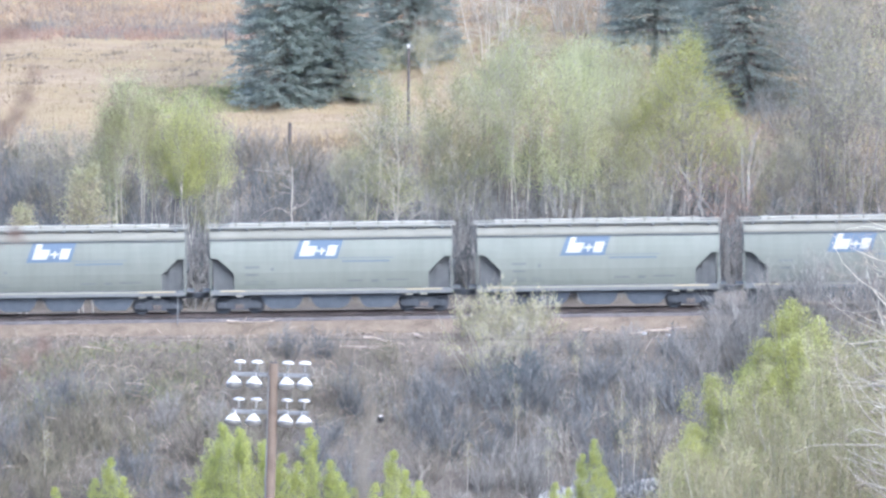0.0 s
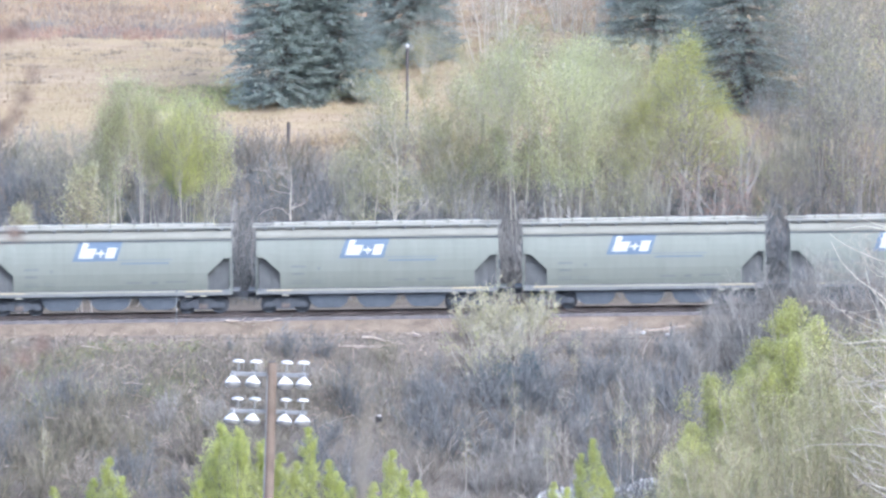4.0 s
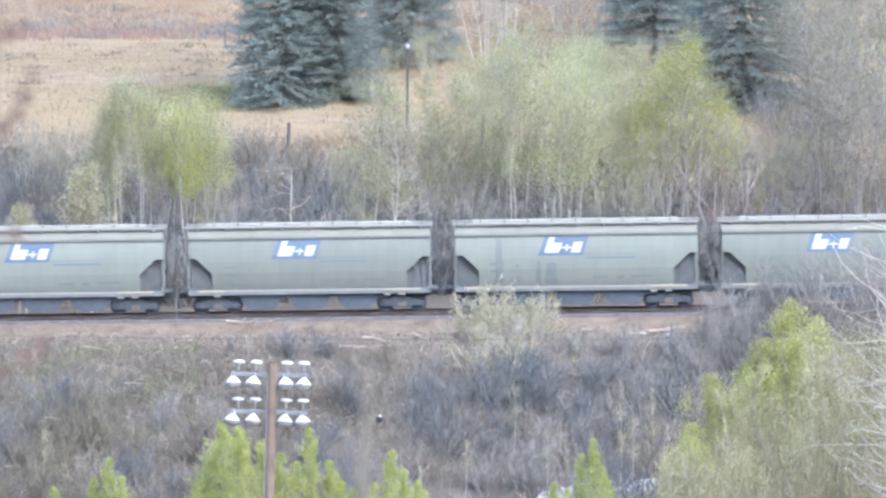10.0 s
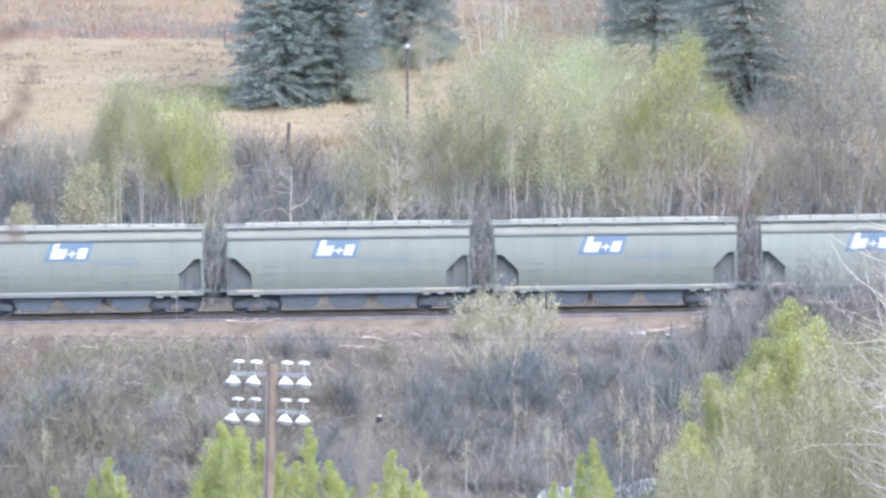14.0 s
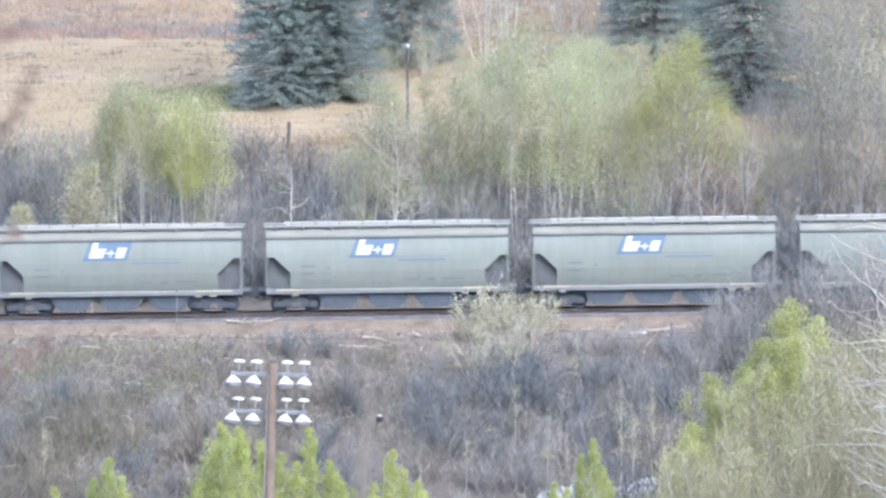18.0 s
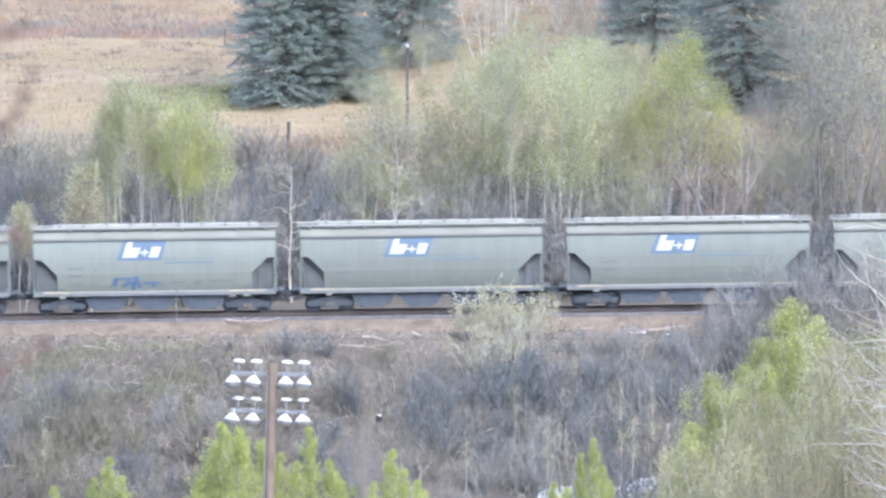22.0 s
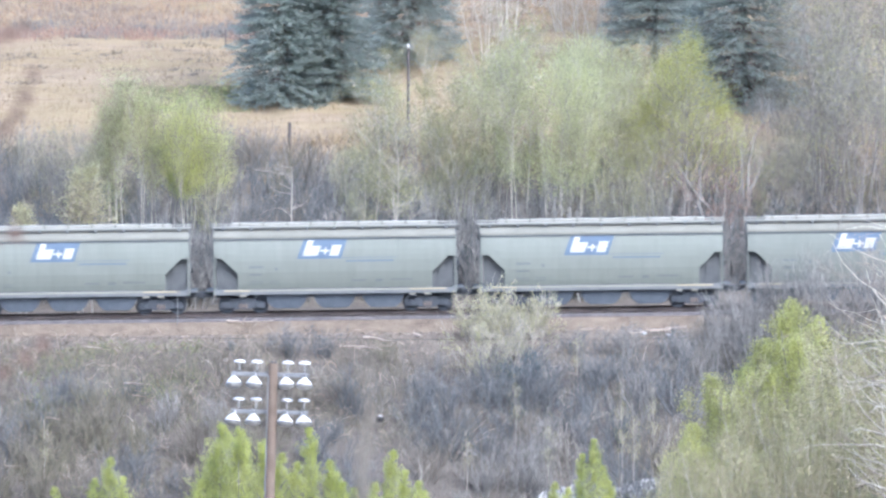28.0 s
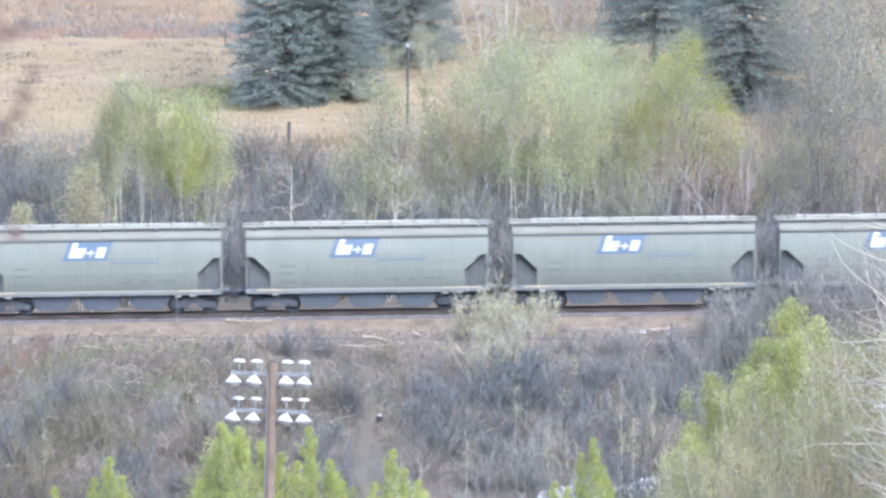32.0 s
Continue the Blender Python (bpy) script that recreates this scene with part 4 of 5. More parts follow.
for i, shapes in FAR_BRUSH.items():
    tagged(link_mesh("brush", *joined(*shapes), LOOKS[i][0]), ("leafless purple-grey brush up the slope behind the track", "leafless dark bluish brush up the slope behind the track",
           "leafless brown brush up the slope behind the track", "bleached dead brush on the hill", "leafless olive-brown brush up the slope behind the track")[i], "brush", kind="stuff")
for i in range(165):
    x = -27 + 54 * ((i * 0.618034 + 0.31) % 1)
    y = 528.5 + 18.5 * ((i * 0.754877 + 0.12) % 1)
    if y > 542 and x < -12:
        continue
    if abs(x + 3.38) < 0.9 and y < 539:
        continue
    pick = rnd.random()
    if x > -3:
        look_i = 3 if pick > 0.96 else (1 if pick < 0.5 else (0 if pick < 0.8 else 2))
    else:
        look_i = 3 if pick > 0.95 else (1 if pick < 0.22 else (0 if pick < 0.36 else (2 if pick < 0.62 else 4)))
    bush(look_i, i % 3, x, y, rnd.uniform(0, 360), rnd.uniform(0.6, 1.25) * (1.0 if y < 541 else (0.7 if x > 3 else 0.5)))
for x, y, s in ((4.4, 540.6, 1.3), (5.3, 539.6, 1.2), (3.6, 540.0, 1.1), (8.2, 541.0, 1.2), (10.6, 540.5, 1.25), (12.5, 538.5, 1.3), (7.0, 537.0, 1.2), (-19.5, 541.0, 0.8), (-8.2, 545.5, 0.75), (-6.6, 545.8, 0.7)):
    bush(1, int(s * 10) % 3, x, y, x * 50, s)


sp = stand(aspen(141, 5.4, LEAF_PALE, BARK_WHITE, name="sapling", label="thin pale leafless sapling on the bank", category="sapling", n_leaf=260, limbs=12, wide=0.16, crown_from=0.4, upright=0.2, spread=40, twig_mat=TWIG_PALE, trunk_r=0.0065), 9.3, 531.5, 0)
for x, y, s, r in ((3.75, 535.5, 0.8, 40), (9.95, 530.8, 0.9, 100), (5.6, 530.5, 0.8, 210), (7.2, 541.0, 0.7, 300), (1.2, 531.0, 0.6, 70), (-21.0, 532.0, 0.7, 150), (11.0, 533.0, 0.85, 10), (-12.0, 534.0, 0.55, 260)):
    another(sp, x, y, r, s)


def thicket(name, label, seed, n, x0, x1, y0, y1, h, mat, least=0.006, up=0.05, k=3, side=4, lean=0.35, ratio=0.5):
    """Uncountable fine brush: single upright stems with side twigs."""
    rng = np.random.default_rng(seed)
    x, y = rng.uniform(x0, x1, n), rng.uniform(y0, y1, n)
    keep = np.sin(x * 0.55 + 3 * np.sin(y * 0.2)) + np.sin(y * 0.6 + x * 0.3) + rng.normal(0, 0.8, n) > -0.9
    x, y = x[keep], y[keep]
    n = len(x)
    start = np.stack((x, y, height(x, y) - 0.05), 1)
    a = grow(rng, start, np.array((0, 0, 1.0)) + rng.normal(0, lean, (n, 3)), h * rng.uniform(0.4, 1.15, n), np.full(n, 0.012), k, up, 0.2, 0.4)
    b = fork(rng, a, n * side, 0.2, 0.95, 35, ratio, 0.1, 0.2, 2, 0.5)
    return tagged(link_mesh(name, *joined(tubes([a], 3, least), wisps(rng, b, least)), mat), label, "brush", kind="stuff")


thicket("brush", "fine purple-grey leafless brush on the bank", 81, 2700, -5, 27, 528, 544, 0.9, TWIG_PURPLE)
thicket("brush", "fine tan weeds and canes on the bank", 82, 6500, -27, 20, 528, 545.5, 0.9, TWIG_UMBER, 0.008)
thicket("brush", "olive-brown weeds on the sunny end of the bank", 71, 4200, -27, -2, 529, 547, 0.8, TWIG_OLIVE, 0.008)
thicket("brush", "arching tan canes over the bank", 72, 900, -27, -3, 531, 549, 1.5, TWIG_TAN, 0.015, -0.3, 5, 1)
thicket("brush", "bleached canes scattered on the bank", 86, 700, -27, 27, 528, 545.5, 1.6, TWIG_PALE, 0.011, -0.3, 6, 1)
thicket("brush", "low brown weeds on the gravel below the track", 88, 3600, -27, 20, 543, 550.0, 0.3, TWIG_UMBER, 0.007)
thicket("brush", "dark bluish brush in the ditch behind the track", 89, 6000, -29, 29, 566.5, 572, 1.2, TWIG_DARK)
thicket("brush", "fine dark bluish brush behind the track", 83, 9000, -27, 29, 569, 592, 1.8, TWIG_DARK)
thicket("brush", "tan weeds along the top of the bank", 84, 3500, -27, 27, 588, 600, 1.0, TWIG_TAN)
thicket("brush", "slender budding saplings behind the track", 87, 500, 3, 26, 569, 590, 4.0, TWIG_TAN, 0.008)
thicket("brush", "low purple shrub belt across the field", 85, 1800, -30, -9, 642, 645.5, 0.6, TWIG_RUST)
thicket("brush", "low tan scrub scattered up the hill", 73, 3000, -31, 4, 646, 676, 0.6, TWIG_TAN)


def grass(name, label, seed, n, x0, x1, y0, y1, h, mat, patch=-0.2):
    rng = np.random.default_rng(seed)
    x, y = rng.uniform(x0, x1, n), rng.uniform(y0, y1, n)
    keep = np.sin(x * 0.9 + 2 * np.sin(y * 0.35)) + np.sin(y * 1.3 - x * 0.4) + rng.normal(0, 0.7, n) > patch
    x, y = x[keep], y[keep]
    n = len(x)
    start = np.stack((x, y, height(x, y) - 0.03), 1)
    a = grow(rng, start, np.array((0, 0, 1.0)) + rng.normal(0, 0.45, (n, 3)), h * rng.uniform(0.4, 1.2, n), np.full(n, 0.016), 2, -0.1, 0.25, 0.2)
    return tagged(link_mesh(name, *wisps(rng, a, 0.006), mat), label, "grass", kind="stuff")


grass("dry_grass", "dry straw-coloured grass on the field", 91, 26000, -28, 28, 594, 640, 0.35, STRAW, -1.2)
grass("dry_grass", "tall rust-tinged dry grass up the hill", 92, 26000, -29, 10, 645, 690, 0.7, STRAW_RUST, -1.2)
grass("dry_grass", "tufts of dry grass on the bank", 93, 2600, -27, 27, 537, 551, 0.4, STRAW, 0.6)
grass("green_grass", "patch of fresh green turf on the field", 94, 9000, -18.8, -11.6, 612, 622, 0.22, TURF, -2)
grass("dry_grass", "dark tussocks dotted over the field", 96, 8000, -29, -8, 616, 642, 0.3, STICKS, 1.75)
grass("green_grass", "green-tinged weeds below the track", 95, 7000, -26, -13, 540, 549, 0.35, TURF, 0.3)
grass("green_grass", "sparse green shoots through the brush", 97, 7000, -27, -8, 529, 545, 0.4, TURF, 0.9)



def tussocks(label, seed, n, blades, x0, x1, y0, y1, r, h, mat):
    """Clumps of dead grass and weeds, each a tight fan of blades."""
    rng = np.random.default_rng(seed)
    cx, cy, size = rng.uniform(x0, x1, n), rng.uniform(y0, y1, n), rng.uniform(0.5, 1.4, n)
    who = rng.integers(0, n, n * blades)
    x, y = cx[who] + rng.normal(0, r, len(who)) * size[who] * 1.7, cy[who] + rng.normal(0, r, len(who)) * size[who]
    start = np.stack((x, y, height(x, y) - 0.03), 1)
    a = grow(rng, start, np.array((0, 0, 1.0)) + rng.normal(0, 0.5, (len(who), 3)), h * size[who] * rng.uniform(0.4, 1.1, len(who)), np.full(len(who), 0.018), 2, -0.1, 0.2, 0.3)
    tagged(link_mesh("tussocks", *wisps(rng, a, 0.008), mat), label, "grass", kind="stuff")


tussocks("grey-brown tussocks dotted over the straw field", 131, 60, 50, -29, -7, 617, 641, 0.22, 0.26, TWIG_UMBER)
tussocks("mauve-brown weed clumps along the field's far edge", 132, 70, 80, -30, -9, 642, 650, 0.4, 0.55, TWIG_PURPLE)
tussocks("rust-brown weed clumps up the hill", 133, 220, 70, -31, 6, 648, 682, 0.35, 0.7, TWIG_TAN)
tussocks("bleached dead stalks along the top of the bank", 134, 160, 40, -16, 8, 590, 600, 0.4, 0.9, STRAW)

# tall shrubs close behind the track, seen between the cars
for i in range(66):
    bush((1, 1, 0)[i % 3], i // 3 % 3, -28 + 56 * ((i * 0.618034 + 0.17) % 1), 567.2 + 3.4 * ((i * 0.754877) % 1), rnd.uniform(0, 360), rnd.uniform(1.15, 1.5))

for x in (3.6, 4.2, -18.4, -17.7, -15.0, -15.7, 5.4, 6.1, -3.2, 8.0, -13.6):
    bush(0, int(x) % 3, x, 566.6, x * 70, 1.45)

# pale budding bush in front of the rails, darker willow below it, tall grey shrubs beside the track
pb = stand(shrub(101, 2.9, TWIG_PALE, "budding_bush", "pale budding bush with cream-green leaves before the rails", 26, 0.5, CATKIN, 3000, 0.07), 3.3, 548.8, 0, 0.95)
another(pb, 1.7, 548.0, 90, 0.85)
another(pb, 4.9, 548.2, 200, 0.85)
wb = stand(shrub(102, 3.4, TWIG_PALE, "willow_bush", "grey-green willow bush on the slope", 24, 0.5, LEAF_PALE, 1500, 0.06), 4.3, 544.5, 0)
another(wb, 2.0, 543.0, 120, 0.95)
# two low bushes in dark teal leaf below the willow
teal_bush = stand(shrub(104, 1.7, TWIG_DARK, "juniper_bush", "low dark blue-green bush under a willow", 26, 0.5, LEAF_DARK_TEAL, 5200, 0.05), 4.42, 542.2, 0)
another(teal_bush, 3.5, 542.6, 140, 0.7)
tg = stand(shrub(103, 4.6, TWIG_PURPLE, "shrub", "tall leafless purple-grey shrub beside the track", 30, 0.22, fine=1.4), 16.2, 546.8, 0, 0.78)
for x, y, s, r in ((17.3, 545.5, 0.8, 60), (15.0, 545.2, 0.66, 130), (18.6, 547, 0.85, 220), (16.0, 543, 0.8, 300), (13.6, 542, 0.7, 20), (19.8, 546, 0.95, 80), (21.5, 545, 1.1, 190), (23.5, 546, 1.1, 290)):
    another(tg, x, y, r, s)

# ---- valley trees in front, their tops in view
def poplar(seed, h, r, top, label, limbs=60, n_leaf=7000, leaf=0.05, stems=1):
    """A young poplar: rising limbs set close up the stem, each sheathed in small bright leaves."""
    rng, base = cluster(stems, seed, r * 0.5 if stems > 1 else 0.0)
    tree = tagged(new("poplar_tree"), label, "tree")
    tall = h * (1 - rng.uniform(0.01, 0.06, stems) * (np.arange(stems) > 0))
    trunk = grow(rng, base, np.tile((0, 0, 1.0), (stems, 1)), tall, np.full(stems, 0.075), 9, 0.2, 0.012, 0.15)
    trunk[0][..., 2] *= h / trunk[0][..., 2].max()
    for i in range(stems):
        link_mesh("trunk", *tubes([(trunk[0][i:i + 1], trunk[1][i:i + 1])], 6), BARK_GREY, tree, smooth=True)
    shape = lambda t: 1.04 - np.exp(-(1 - t) * h / (r * (2.0 if stems == 1 else 1.3)))
    a = fork(rng, trunk, limbs * stems, 1 - top / h, 0.995, 46, r / h * 1.3, 0.22, 0.12, 5, 0.3, shape)
    b = fork(rng, a, limbs * 4 * stems, 0.25, 0.95, 38, 0.4, 0.25, 0.12, 3, 0.4)
    tagged(link_mesh("branchwork", *tubes([a, b], 3, 0.006), BARK_GREY, tree), kind="stuff")
    p = np.concatenate((along(rng, a, n_leaf * 2 // 5, 0.07, 0.2), along(rng, b, n_leaf * 3 // 5, 0.065, 0.1), along(rng, trunk, n_leaf // 50, 0.03, 0.96)))
    link_mesh("crown", *leaves(rng, p, leaf, 1.3), LEAF_FRESH, tree)
    return tree


p1 = stand(poplar(111, 22.1, 1.7, 5.0, "young poplar in bright fresh green leaf", 30, 18000, stems=4), -8.48, 400, 0, 0.9586)
p2 = stand(poplar(112, 22.0, 1.0, 4.6, "narrow poplar in bright fresh green leaf", 46, 5200), -5.11, 400.5, 0, 0.9631)
for x, y, s in ((-7.62, 398.5, 0.9495), (-9.16, 401.5, 0.9137)):
    another(p1, x, y, x * 97, s)
for x, y, s in ((-5.85, 399, 0.9006), (-4.35, 401, 0.888), (-3.84, 398.8, 0.8846), (-5.46, 402, 0.9122), (-4.69, 399.5, 0.9113), (-2.1, 400, 0.9345), (-1.75, 401, 0.9023), (-1.23, 399, 0.8792),
                (-2.59, 398.7, 0.8821), (-0.94, 400.4, 0.8621), (-3.28, 401.2, 0.8566), (-9.65, 399.3, 0.8678), (-6.74, 401.8, 0.93), (-6.27, 398.6, 0.9203), (-13.28, 400.2, 0.8943), (-12.88, 399, 0.8713),
                (-13.73, 401, 0.8522), (-15.49, 400, 0.8458), (6.13, 428, 0.8268), (5.69, 428.9, 0.7983), (6.65, 429, 0.7593), (4.84, 430, 0.7441), (5.23, 428.4, 0.7354), (7.09, 429.5, 0.7248)):
    another(p2, x, y, x * 97, s)

wl = stand(aspen(121, 19.3, LEAF_LIME, BARK_GREY, name="willow_tree", label="tall willow in lime-green young leaf", stems=3, crown_from=0.5, wide=0.25, n_leaf=10000, leaf=0.07, limbs=40, upright=0.3, spread=46, twig_mat=TWIG_PALE, trunk_r=0.006, haze=0.22, cone=True, low=0.9, splay=0.0, base_r=0.6), 15.2, 478, 0, 0.965)
wp = stand(aspen(122, 17.5, LEAF_PALE, BARK_WHITE, name="willow_tree", label="pale willow with many whitish upright stems", stems=7, crown_from=0.2, wide=0.18, n_leaf=19000, leaf=0.055, limbs=26, upright=0.25, spread=32, twig_mat=TWIG_BLEACH, trunk_r=0.005, haze=0.2), 14.6, 468, 0, 0.92)
for x, y, s, r, src in ((12.5, 477, 0.88, 50, wl), (14.1, 479, 0.9, 130, wl), (16.2, 480, 1.03, 210, wl), (15.7, 477, 0.96, 20, wl), (16.9, 482, 1.05, 320, wl), (13.3, 475, 0.84, 260, wl), (14.7, 476, 0.9, 290, wl), (11.0, 469, 0.735, 95, wl), (11.9, 468, 0.73, 180, wl),
                        (12.2, 460, 0.79, 260, wp), (11.9, 474, 0.77, 340, wl), (15.0, 474, 0.91, 70, wl), (13.9, 473, 0.84, 220, wl), (11.3, 467, 0.75, 60, wl), (16.4, 475, 0.98, 170, wl), (17.4, 478, 1.02, 100, wl), (10.2, 457, 0.72, 40, wp), (11.4, 465, 0.8, 300, wp), (9.5, 455, 0.66, 120, wp), (12.4, 455, 0.78, 200, wp),
                        (15.9, 467, 0.97, 60, wp), (17.6, 466, 1.04, 150, wp), (19.2, 467, 1.13, 240, wp), (13.4, 464, 0.83, 330, wp), (11.9, 462, 0.8, 20, wp), (20.8, 466, 1.14, 110, wp), (18.5, 470, 1.09, 5, wp),
                        (16.3, 458, 0.97, 200, wp), (18.4, 457, 1.0, 290, wp), (13.6, 457, 0.86, 75, wp), (20.2, 456, 1.02, 15, wp), (10.6, 459, 0.73, 255, wp), (15.2, 453, 0.9, 170, wp), (17.0, 452, 0.92, 35, wp), (18.9, 452, 0.95, 95, wp)):
    another(src, x, y, r, s)
ct = stand(aspen(131, 28.5, LEAF_PALE, BARK_WHITE, name="cottonwood_tree", label="bare cottonwood with crooked whitish boughs", stems=1, crown_from=0.45, wide=0.21, n_leaf=0, limbs=55, upright=0.07, spread=70, twig_mat=TWIG_TAN, trunk_r=0.0072, twigs=0.45, crooked=0.28), 20.7, 440, 60)
another(ct, 20.4, 449, 130, 0.84)
thicket("brush", "slender pale willow saplings crowding the valley floor", 90, 240, 11.5, 22, 440, 450, 16.0, TWIG_BLEACH, 0.008, 0.25, 9, 22, 0.06, 0.12)
another(ct, 22.2, 436, 200, 0.98)
another(ct, 20.4, 446, 300, 0.86)


# ---------------------------------------------------------------- made things
def floodlight_pole():
    """A tall timber mast with two crossarms of floodlights."""
    mast = tagged(new("floodlight_pole"), "tall brown timber pole with sixteen white floodlights on two arms", "floodlight pole")
    base_z = float(height(-5.6, 285.0)) - 0.3
    h = 20.87 - base_z
    bm = bmesh.new()
    bar(bm, (0, 0, 0), (0, 0, h), 0.24, 0.135, 14)
    part("pole", bm, POLE_WOOD, mast, "weathered brown timber pole", smooth=False)
    part("pole_cap", boxes((-0.1, 0.1, -0.1, 0.1, h - 0.02, h + 0.05), bevel=0.02), GREY_WOOD, mast)
    bm = bar(bmesh.new(), (-0.2, -0.1, h * 0.2), (-0.13, -0.08, h - 0.35), 0.02)
    part("cable_conduit", bm, LAMP_STEEL, mast)
    for z in (h - 0.3, h - 1.36):
        part("crossarm", boxes((-1.12, 1.02, 0.15, 0.25, z - 0.1, z + 0.01), bevel=0.01), LAMP_STEEL, mast, "galvanised steel crossarm")
        for x, x_top in ((-1.1, -0.95), (-0.53, -0.46), (0.38, 0.41), (0.89, 0.89)):
            for front in (True, False):
                m = Matrix.Translation((x if front else x_top, -0.08 if front else 0.2, z + (-0.27 if front else 0.3)))
                if front:
                    m = m @ Matrix.Rotation(radians(-22), 4, "X") @ Matrix.Rotation(radians(random.uniform(-7, 7)), 4, "Y")
                    bm = lathe(bmesh.new(), [(0.0, 0.29), (0.05, 0.285), (0.055, 0.2), (0.085, 0.165), (0.14, 0.105), (0.19, 0.045), (0.222, -0.01), (0.23, -0.06), (0.225, -0.08), (0.205, -0.06), (0.17, 0.02), (0.09, 0.1), (0.0, 0.13)], m, 20)
                    lamp = part("floodlight", bm, LAMP_WHITE, mast, "white bell-shaped floodlight", smooth=True)
                    part("lens", lathe(bmesh.new(), [(0.0, -0.155), (0.08, -0.148), (0.15, -0.13), (0.19, -0.1), (0.208, -0.07), (0.208, -0.06), (0.0, -0.06)], m, 20), LAMP_GLASS, lamp, "milky glass lens")
                    part("rim", lathe(bmesh.new(), [(0.222, -0.05), (0.242, -0.055), (0.242, -0.078), (0.222, -0.08)], m, 20), LAMP_STEEL, lamp, "steel rim")
                    part("bracket", boxes((x - 0.05, x + 0.05, -0.12, 0.16, z - 0.06, z + 0.03)), LAMP_STEEL, lamp)
                else:
                    bm = lathe(bmesh.new(), [(0.0, 0.06), (0.08, 0.055), (0.15, 0.03), (0.178, 0.0), (0.155, -0.03), (0.07, -0.045), (0.03, -0.07), (0.03, -0.24), (0.0, -0.24)], m, 20)
                    part("floodlight", bm, LAMP_WHITE, mast, "white flat-topped floodlight", smooth=True)
    mast.matrix_basis = pose(-4.8 - h * math.tan(radians(1.6)), 285.0, base_z, 0, 1.6, 0)


floodlight_pole()


def street_pole():
    post = tagged(new("lamp_post"), "old wooden utility pole with a small lamp on top", "utility pole")
    bm = bar(bmesh.new(), (0, 0, -0.3), (0.03, 0, 5.75), 0.11, 0.08, 10)
    part("pole", bm, GREY_WOOD, post)
    part("lamp_head", lathe(bmesh.new(), [(0, 6.02), (0.09, 5.99), (0.12, 5.9), (0.1, 5.8), (0.06, 5.74), (0, 5.74)], None, 14), LAMP_GLASS, post, "white lamp head", smooth=True)
    part("lamp_arm", boxes((0.0, 0.3, -0.04, 0.04, 5.84, 5.92), bevel=0.01), LAMP_STEEL, post)
    stand(post, -2.1, 598)


street_pole()

for x, y, h, r in ((-9.1, 597.5, 1.75, 0.12), (2.36, 597.5, 1.75, 0.13), (-3.6, 597.5, 1.6, 0.1), (-13.75, 640, 1.3, 0.045)):
    post = tagged(new("fence_post"), "weathered dark wooden post standing in the brush", "post", "posts on the bank")
    bm = bar(bmesh.new(), (0, 0, -0.3), (random.uniform(-0.06, 0.06), 0, h), r, r * 0.85, 9)
    part("post_shaft", bm, GREY_WOOD, post)
    stand(post, x, y)

marker = tagged(new("track_marker"), "thin grey metal marker post beside the track", "marker post")
part("post_shaft", boxes((-0.025, 0.025, -0.025, 0.025, -0.3, 1.72), bevel=0.008), GREY_STEEL, marker)
part("cap", boxes((-0.04, 0.04, -0.04, 0.04, 1.721, 1.8), bevel=0.008), DARK_STEEL, marker)
stand(marker, -14.55, 552.9)
marker.location.z = GRADE * -14.55 - 0.4

tub = tagged(part("tub", lathe(bmesh.new(), [(0, 0), (0.16, 0.0), (0.22, 0.12), (0.23, 0.3), (0.18, 0.36), (0.15, 0.33), (0, 0.33)], None, 16), BLACK, smooth=True),
             "small black tub with a white lid lying on the bank", "tub")
part("lid", lathe(bmesh.new(), [(0, 0.42), (0.1, 0.41), (0.17, 0.37), (0.15, 0.34), (0, 0.34)], None, 16), LAMP_WHITE, tub, "white lid", smooth=True)
stand(tub, -3.38, 538.1, 0, 0.9, 0.0)
tub.location.z += 0.2
stump = tagged(part("stump", lathe(bmesh.new(), [(0.2, -0.5), (0.19, 0.0), (0.17, 0.19), (0.0, 0.2)], None, 9), BARK_DARK), "dark weathered stump under a tub", "stump")
stand(stump, -3.38, 538.1, 0, 1.0, 0.0)


def deadfall(x, y, length, turn, r=0.06, lift=0.12, pitch=2):
    rng = np.random.default_rng(int(abs(x) * 100 + y))
    a = grow(rng, np.array([[-length / 2, 0, 0.08]]), np.array([[1.0, 0, 0.02]]), np.array([length]), np.array([r]), 6, 0.0, 0.08, 0.4)
    b = fork(rng, a, 5, 0.2, 0.95, 40, 0.25, 0.05, 0.1, 3, 0.4)
    log = tagged(link_mesh("fallen_branch", *tubes([a, b], 6, 0.012), DEADWOOD), "bleached dead branch lying on the bank", "branch", "dead branches on the bank")
    stand(log, x, y, turn, 1.0, 0.0)
    log.location.z += lift
    log.rotation_euler = Euler((0.0, radians(pitch), radians(turn)))


for x, y, s, t, r in ((-2.9, 548.1, 3.0, 13, 0.06), (-1.35, 548.5, 0.6, -42, 0.1), (-4.25, 546.3, 2.9, -20, 0.05), (-3.3, 546.4, 1.2, -6, 0.05), (8.0, 549.8, 1.0, 30, 0.05), (8.5, 549.4, 0.9, -50, 0.06), (11.9, 548.8, 1.6, 35, 0.07), (12.6, 549.2, 1.3, -40, 0.06),
                      (-16.5, 543, 1.6, 20, 0.05), (-20.5, 539, 1.5, -20, 0.05), (0.9, 535, 1.0, -50, 0.06), (-18.6, 547, 1.7, 15, 0.04), (10.8, 548.2, 1.5, 10, 0.05), (-22.4, 534, 1.8, 30, 0.06), (-15.3, 533, 1.4, 70, 0.05)):
    deadfall(x, y, s, t, r)
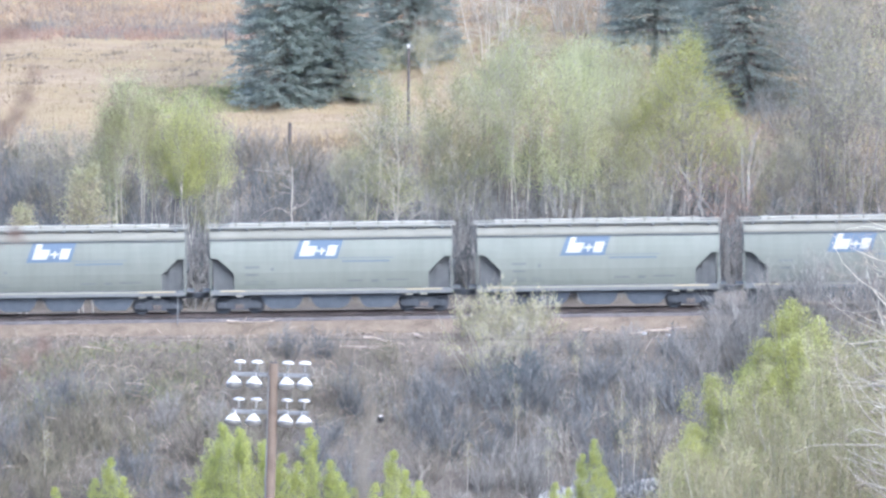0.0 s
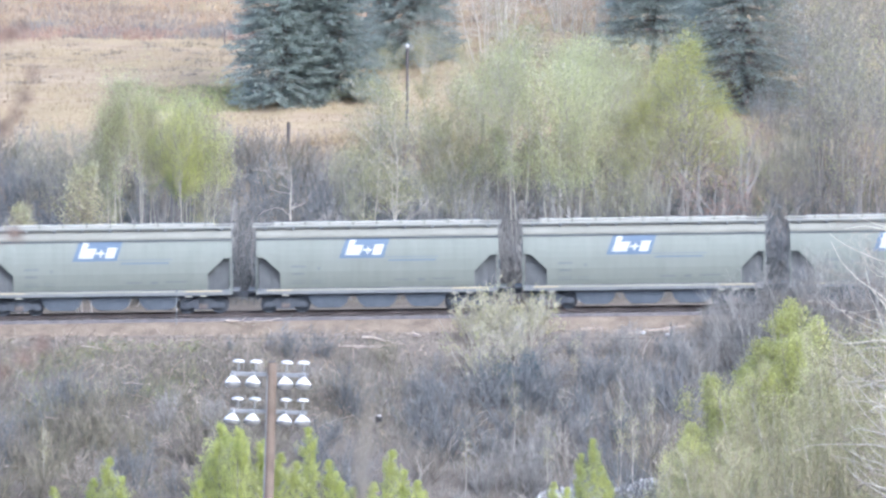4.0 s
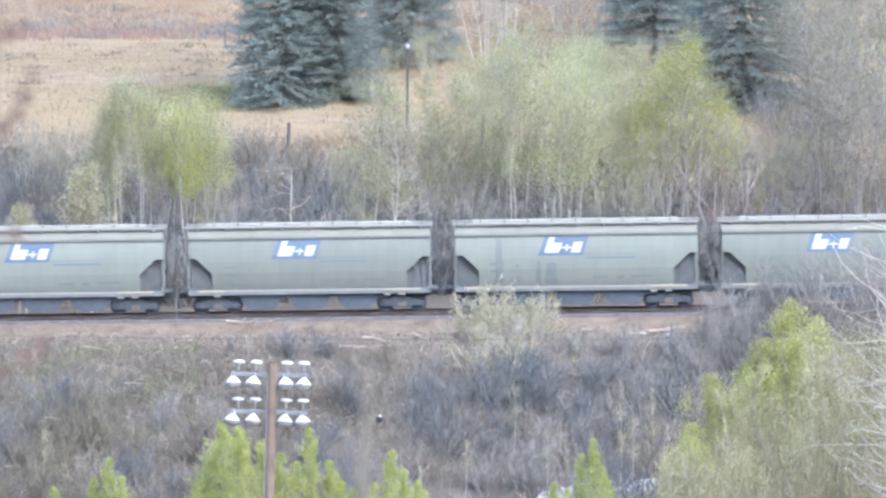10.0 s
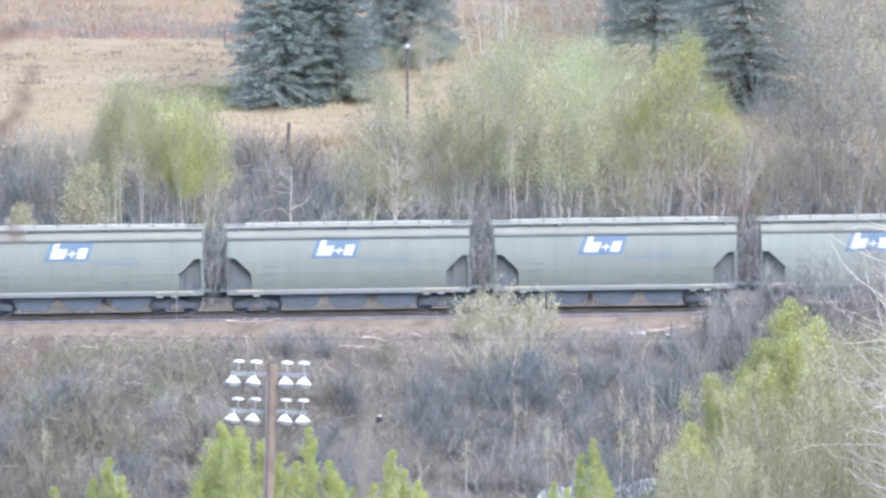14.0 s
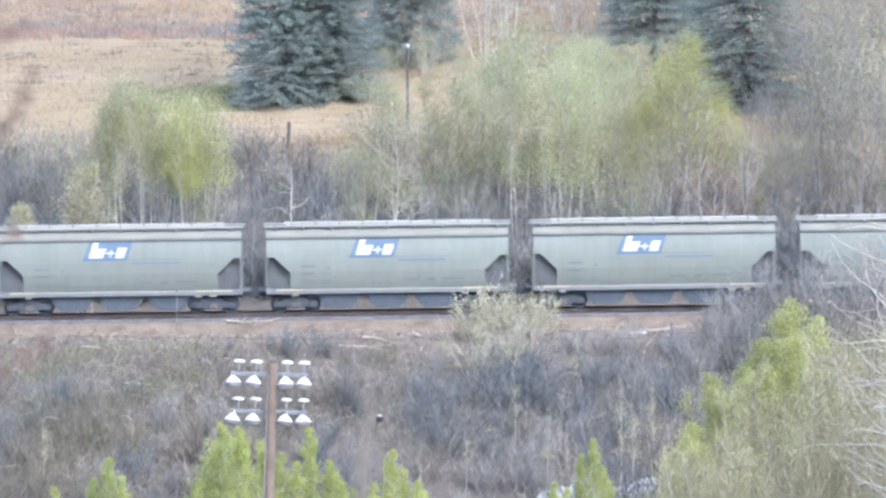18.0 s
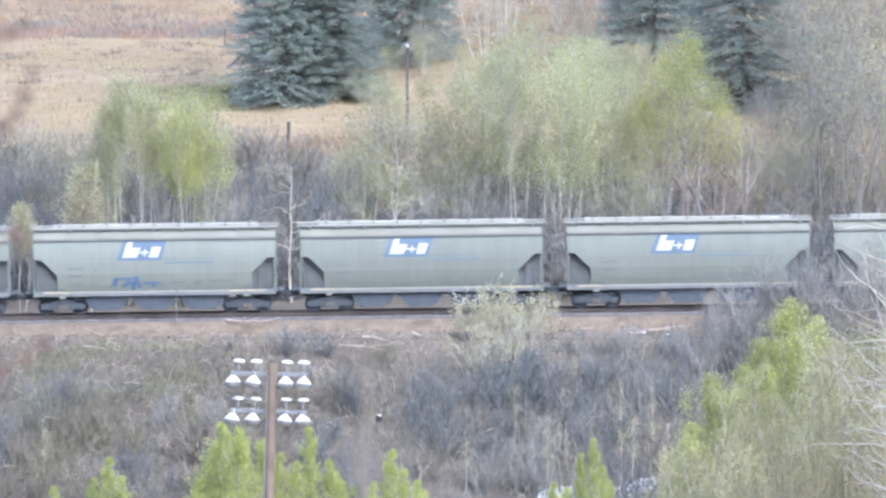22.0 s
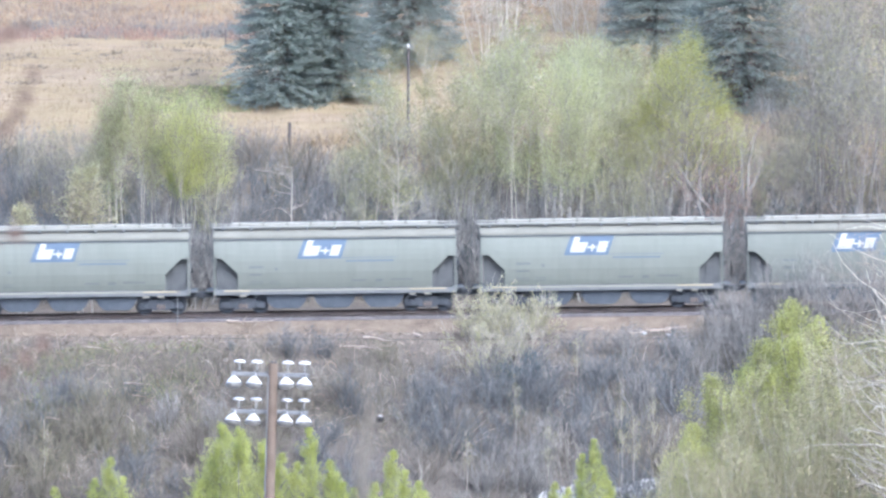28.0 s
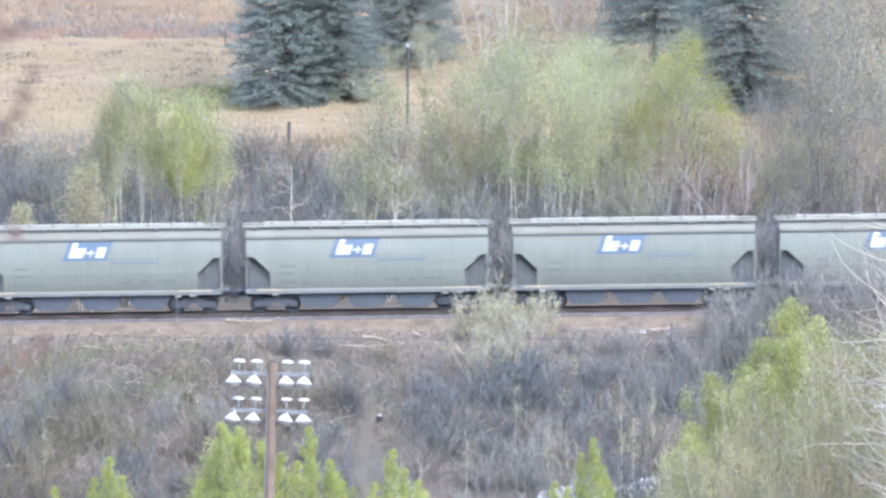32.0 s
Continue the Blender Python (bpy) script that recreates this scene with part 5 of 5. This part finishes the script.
deadfall(-10.7, 552.15, 2.9, -36, 0.06, 0.32, 9)


def debris():
    """Bleached sticks and bits of stone strewn over the gravel shoulder."""
    rng = np.random.default_rng(66)
    n = 2200
    x, y = rng.uniform(-27, 16, n), 544.5 + 7.0 * rng.beta(2.0, 1.6, n)
    z = np.where(y > 551.6, np.interp(y, [551.6, 553.0], [-0.98, -0.42]) + GRADE * x, height(x, y)) + 0.05
    way = np.stack((rng.normal(0, 1, n), rng.normal(0, 0.5, n), rng.normal(0, 0.15, n)), 1)
    v1, f1 = leaves(rng, np.stack((x, y, z), 1)[: n // 2], 0.045, 9.0, way[: n // 2])
    v2, f2 = leaves(rng, np.stack((x, y, z), 1)[n // 2:], 0.11, 1.3)
    tagged(link_mesh("debris", *joined((v1, f1), (v2, f2)), STICKS), "bleached sticks and stones strewn on the gravel shoulder", "debris", kind="stuff")


debris()


def pale_stone(x, y, s, seed):
    rng = np.random.default_rng(seed)
    bm = bmesh.new()
    bmesh.ops.create_icosphere(bm, subdivisions=2, radius=s)
    for v in bm.verts:
        v.co *= 1 + 0.18 * noise.noise(v.co * 3 / s + Vector((seed, 0, 0)))
        v.co.z *= 0.6
    o = tagged(part("stone", bm, PALE_STONE), "pale whitish stone on the gravel bank", "stone", "pale stones")
    stand(o, x, y, 0, 1.0, 0.0)


pale_stone(-9.35, 547.6, 0.2, 1)
pale_stone(-8.2, 548.0, 0.1, 2)
pale_stone(10.9, 548.9, 0.2, 3)
pale_stone(12.2, 548.5, 0.16, 4)


def stone_heap():
    """A low heap of pale broken stone at the foot of the bank."""
    rng = np.random.default_rng(77)
    n = 420
    u, w = rng.uniform(-2.7, 3.6, n), rng.normal(0, 0.35, n)
    x, y = 7.7 + u, 530.9 + w
    top = (0.22 + 0.09 * (u + 2.7)) * np.exp(-(w / 0.7) ** 2)
    bm = bmesh.new()
    for i in range(n):
        s = rng.uniform(0.1, 0.22)
        bmesh.ops.create_icosphere(bm, subdivisions=1, radius=s, matrix=Matrix.Translation((x[i], y[i], float(height(x[i], y[i])) + top[i] * rng.uniform(0.3, 1.0)))
                                   @ Euler(rng.uniform(0, 6, 3)).to_matrix().to_4x4() @ Matrix.Diagonal((1, 0.8, 0.6, 1)))
    tagged(part("stone_heap", bm, PALE_STONE), "heap of pale broken stone at the bank's foot", "stone heap", kind="stuff")


stone_heap()


def wire():
    """A thin line slung across the valley between two poles out of view."""
    cu = bpy.data.curves.new("power_line", "CURVE")
    cu.dimensions, cu.bevel_depth, cu.bevel_resolution = "3D", 0.007, 1
    sp = cu.splines.new("POLY")
    sp.points.add(40)
    for i in range(41):
        x = -60 + 120 * i / 40
        sp.points[i].co = (x, 520.0, 1.35 + 0.0004 * x * x, 1)
    cu.materials.append(BLACK)
    line = tagged(new("power_line", cu), "thin dark power line strung across the valley", "cable")
    for x in (-60, 60):
        post = tagged(part("utility_pole", bar(bmesh.new(), (0, 0, -0.5), (0, 0, 2.95 - float(height(x, 520.0))), 0.16, 0.11, 10), GREY_WOOD), "grey wooden utility pole carrying a line", "utility pole")
        stand(post, x, 520.0, 0, 1, 0)


wire()


def near_twigs():
    """Brown budding stems of bushes a few steps before the camera, out of focus: each stem is a run of (sideways, height) with buds at its joints."""
    rng = np.random.default_rng(5)
    bushes = ((-1.15, TWIG_RED, "brown budding twigs of a bush close before the lens",
               (((-0.60, 45.14), (-0.518, 45.222), (-0.507, 45.238), (-0.495, 45.257), (-0.485, 45.285)),
                ((-0.62, 45.28), (-0.54, 45.318), (-0.517, 45.33), (-0.5, 45.336)),
                ((-0.62, 44.86), (-0.53, 44.92), (-0.5, 44.94), (-0.48, 44.956)),
                ((-0.62, 45.04), (-0.53, 45.075), (-0.514, 45.083)))),
              (-0.11, TWIG_UMBER, "dry brown stalk of a weed close before the lens",
               (((-0.105, 44.5), (-0.1, 44.72), (-0.096, 44.8), (-0.09, 44.88), (-0.088, 44.945)),
                ((-0.11, 44.5), (-0.112, 44.7), (-0.1, 44.78), (-0.098, 44.83)))))
    for bx, tone, label, stems in bushes:
        bush_ob = tagged(new("budding_bush"), label, "shrub")
        base = Vector((bx, 12.0, float(height(bx, 12.0))))
        stalk = bx > -1
        for i, joints in enumerate(stems):
            root = np.array((0.03 * i - 0.05, 0, -0.05))
            pts = np.array([root] + [(x - base.x, 0.05 * i, z - base.z) for x, z in joints])
            stem = (pts[None], np.linspace(0.0046 if stalk else 0.0022, 0.0026 if stalk else 0.001, len(pts))[None])
            link_mesh("stem", *tubes([stem], 5, 0.0012), tone, bush_ob)
            buds = np.concatenate([p + rng.normal(0, 0.0042, (26, 3)) for p in pts[-4 if len(pts) > 4 else -1:]])
            tagged(link_mesh("budding_tip", *leaves(rng, buds, 0.007, 1.6), tone, bush_ob), kind="stuff")
        bush_ob.location = base


near_twigs()


# ---------------------------------------------------------------- what moves
def motions():
    """The train rolls east; its wheels turn while they pass."""
    times = [0, 2, 4, 6, 8, 10, 12, 14, 16, 18, 20, 22, 24, 24.6, 25, 25.5, 26.5, 27.5, 28, 29, 30, 32]
    for car, k in CARS:
        walk(car, [(t, car_pose(t, k)) for t in times])
        seen = [i / FPS for i in range(32 * FPS + 1) if abs(train_x(i / FPS) + 0.705 - k * PITCH) < 31]
        for w in car.children_recursive if seen else ():
            if w.name.startswith("wheelset"):
                at = w.location.copy()
                turn = lambda t: pose(*at, 0, math.degrees((train_x(t) - train_x(seen[0])) / 0.457), 0)
                rows = [(t, turn(t)) for t in seen]
                if seen[0] > 0:
                    rows.insert(0, (0, turn(seen[0])))
                if seen[-1] < 32:
                    rows.append((32, turn(seen[-1])))
                walk(w, rows)


motions()
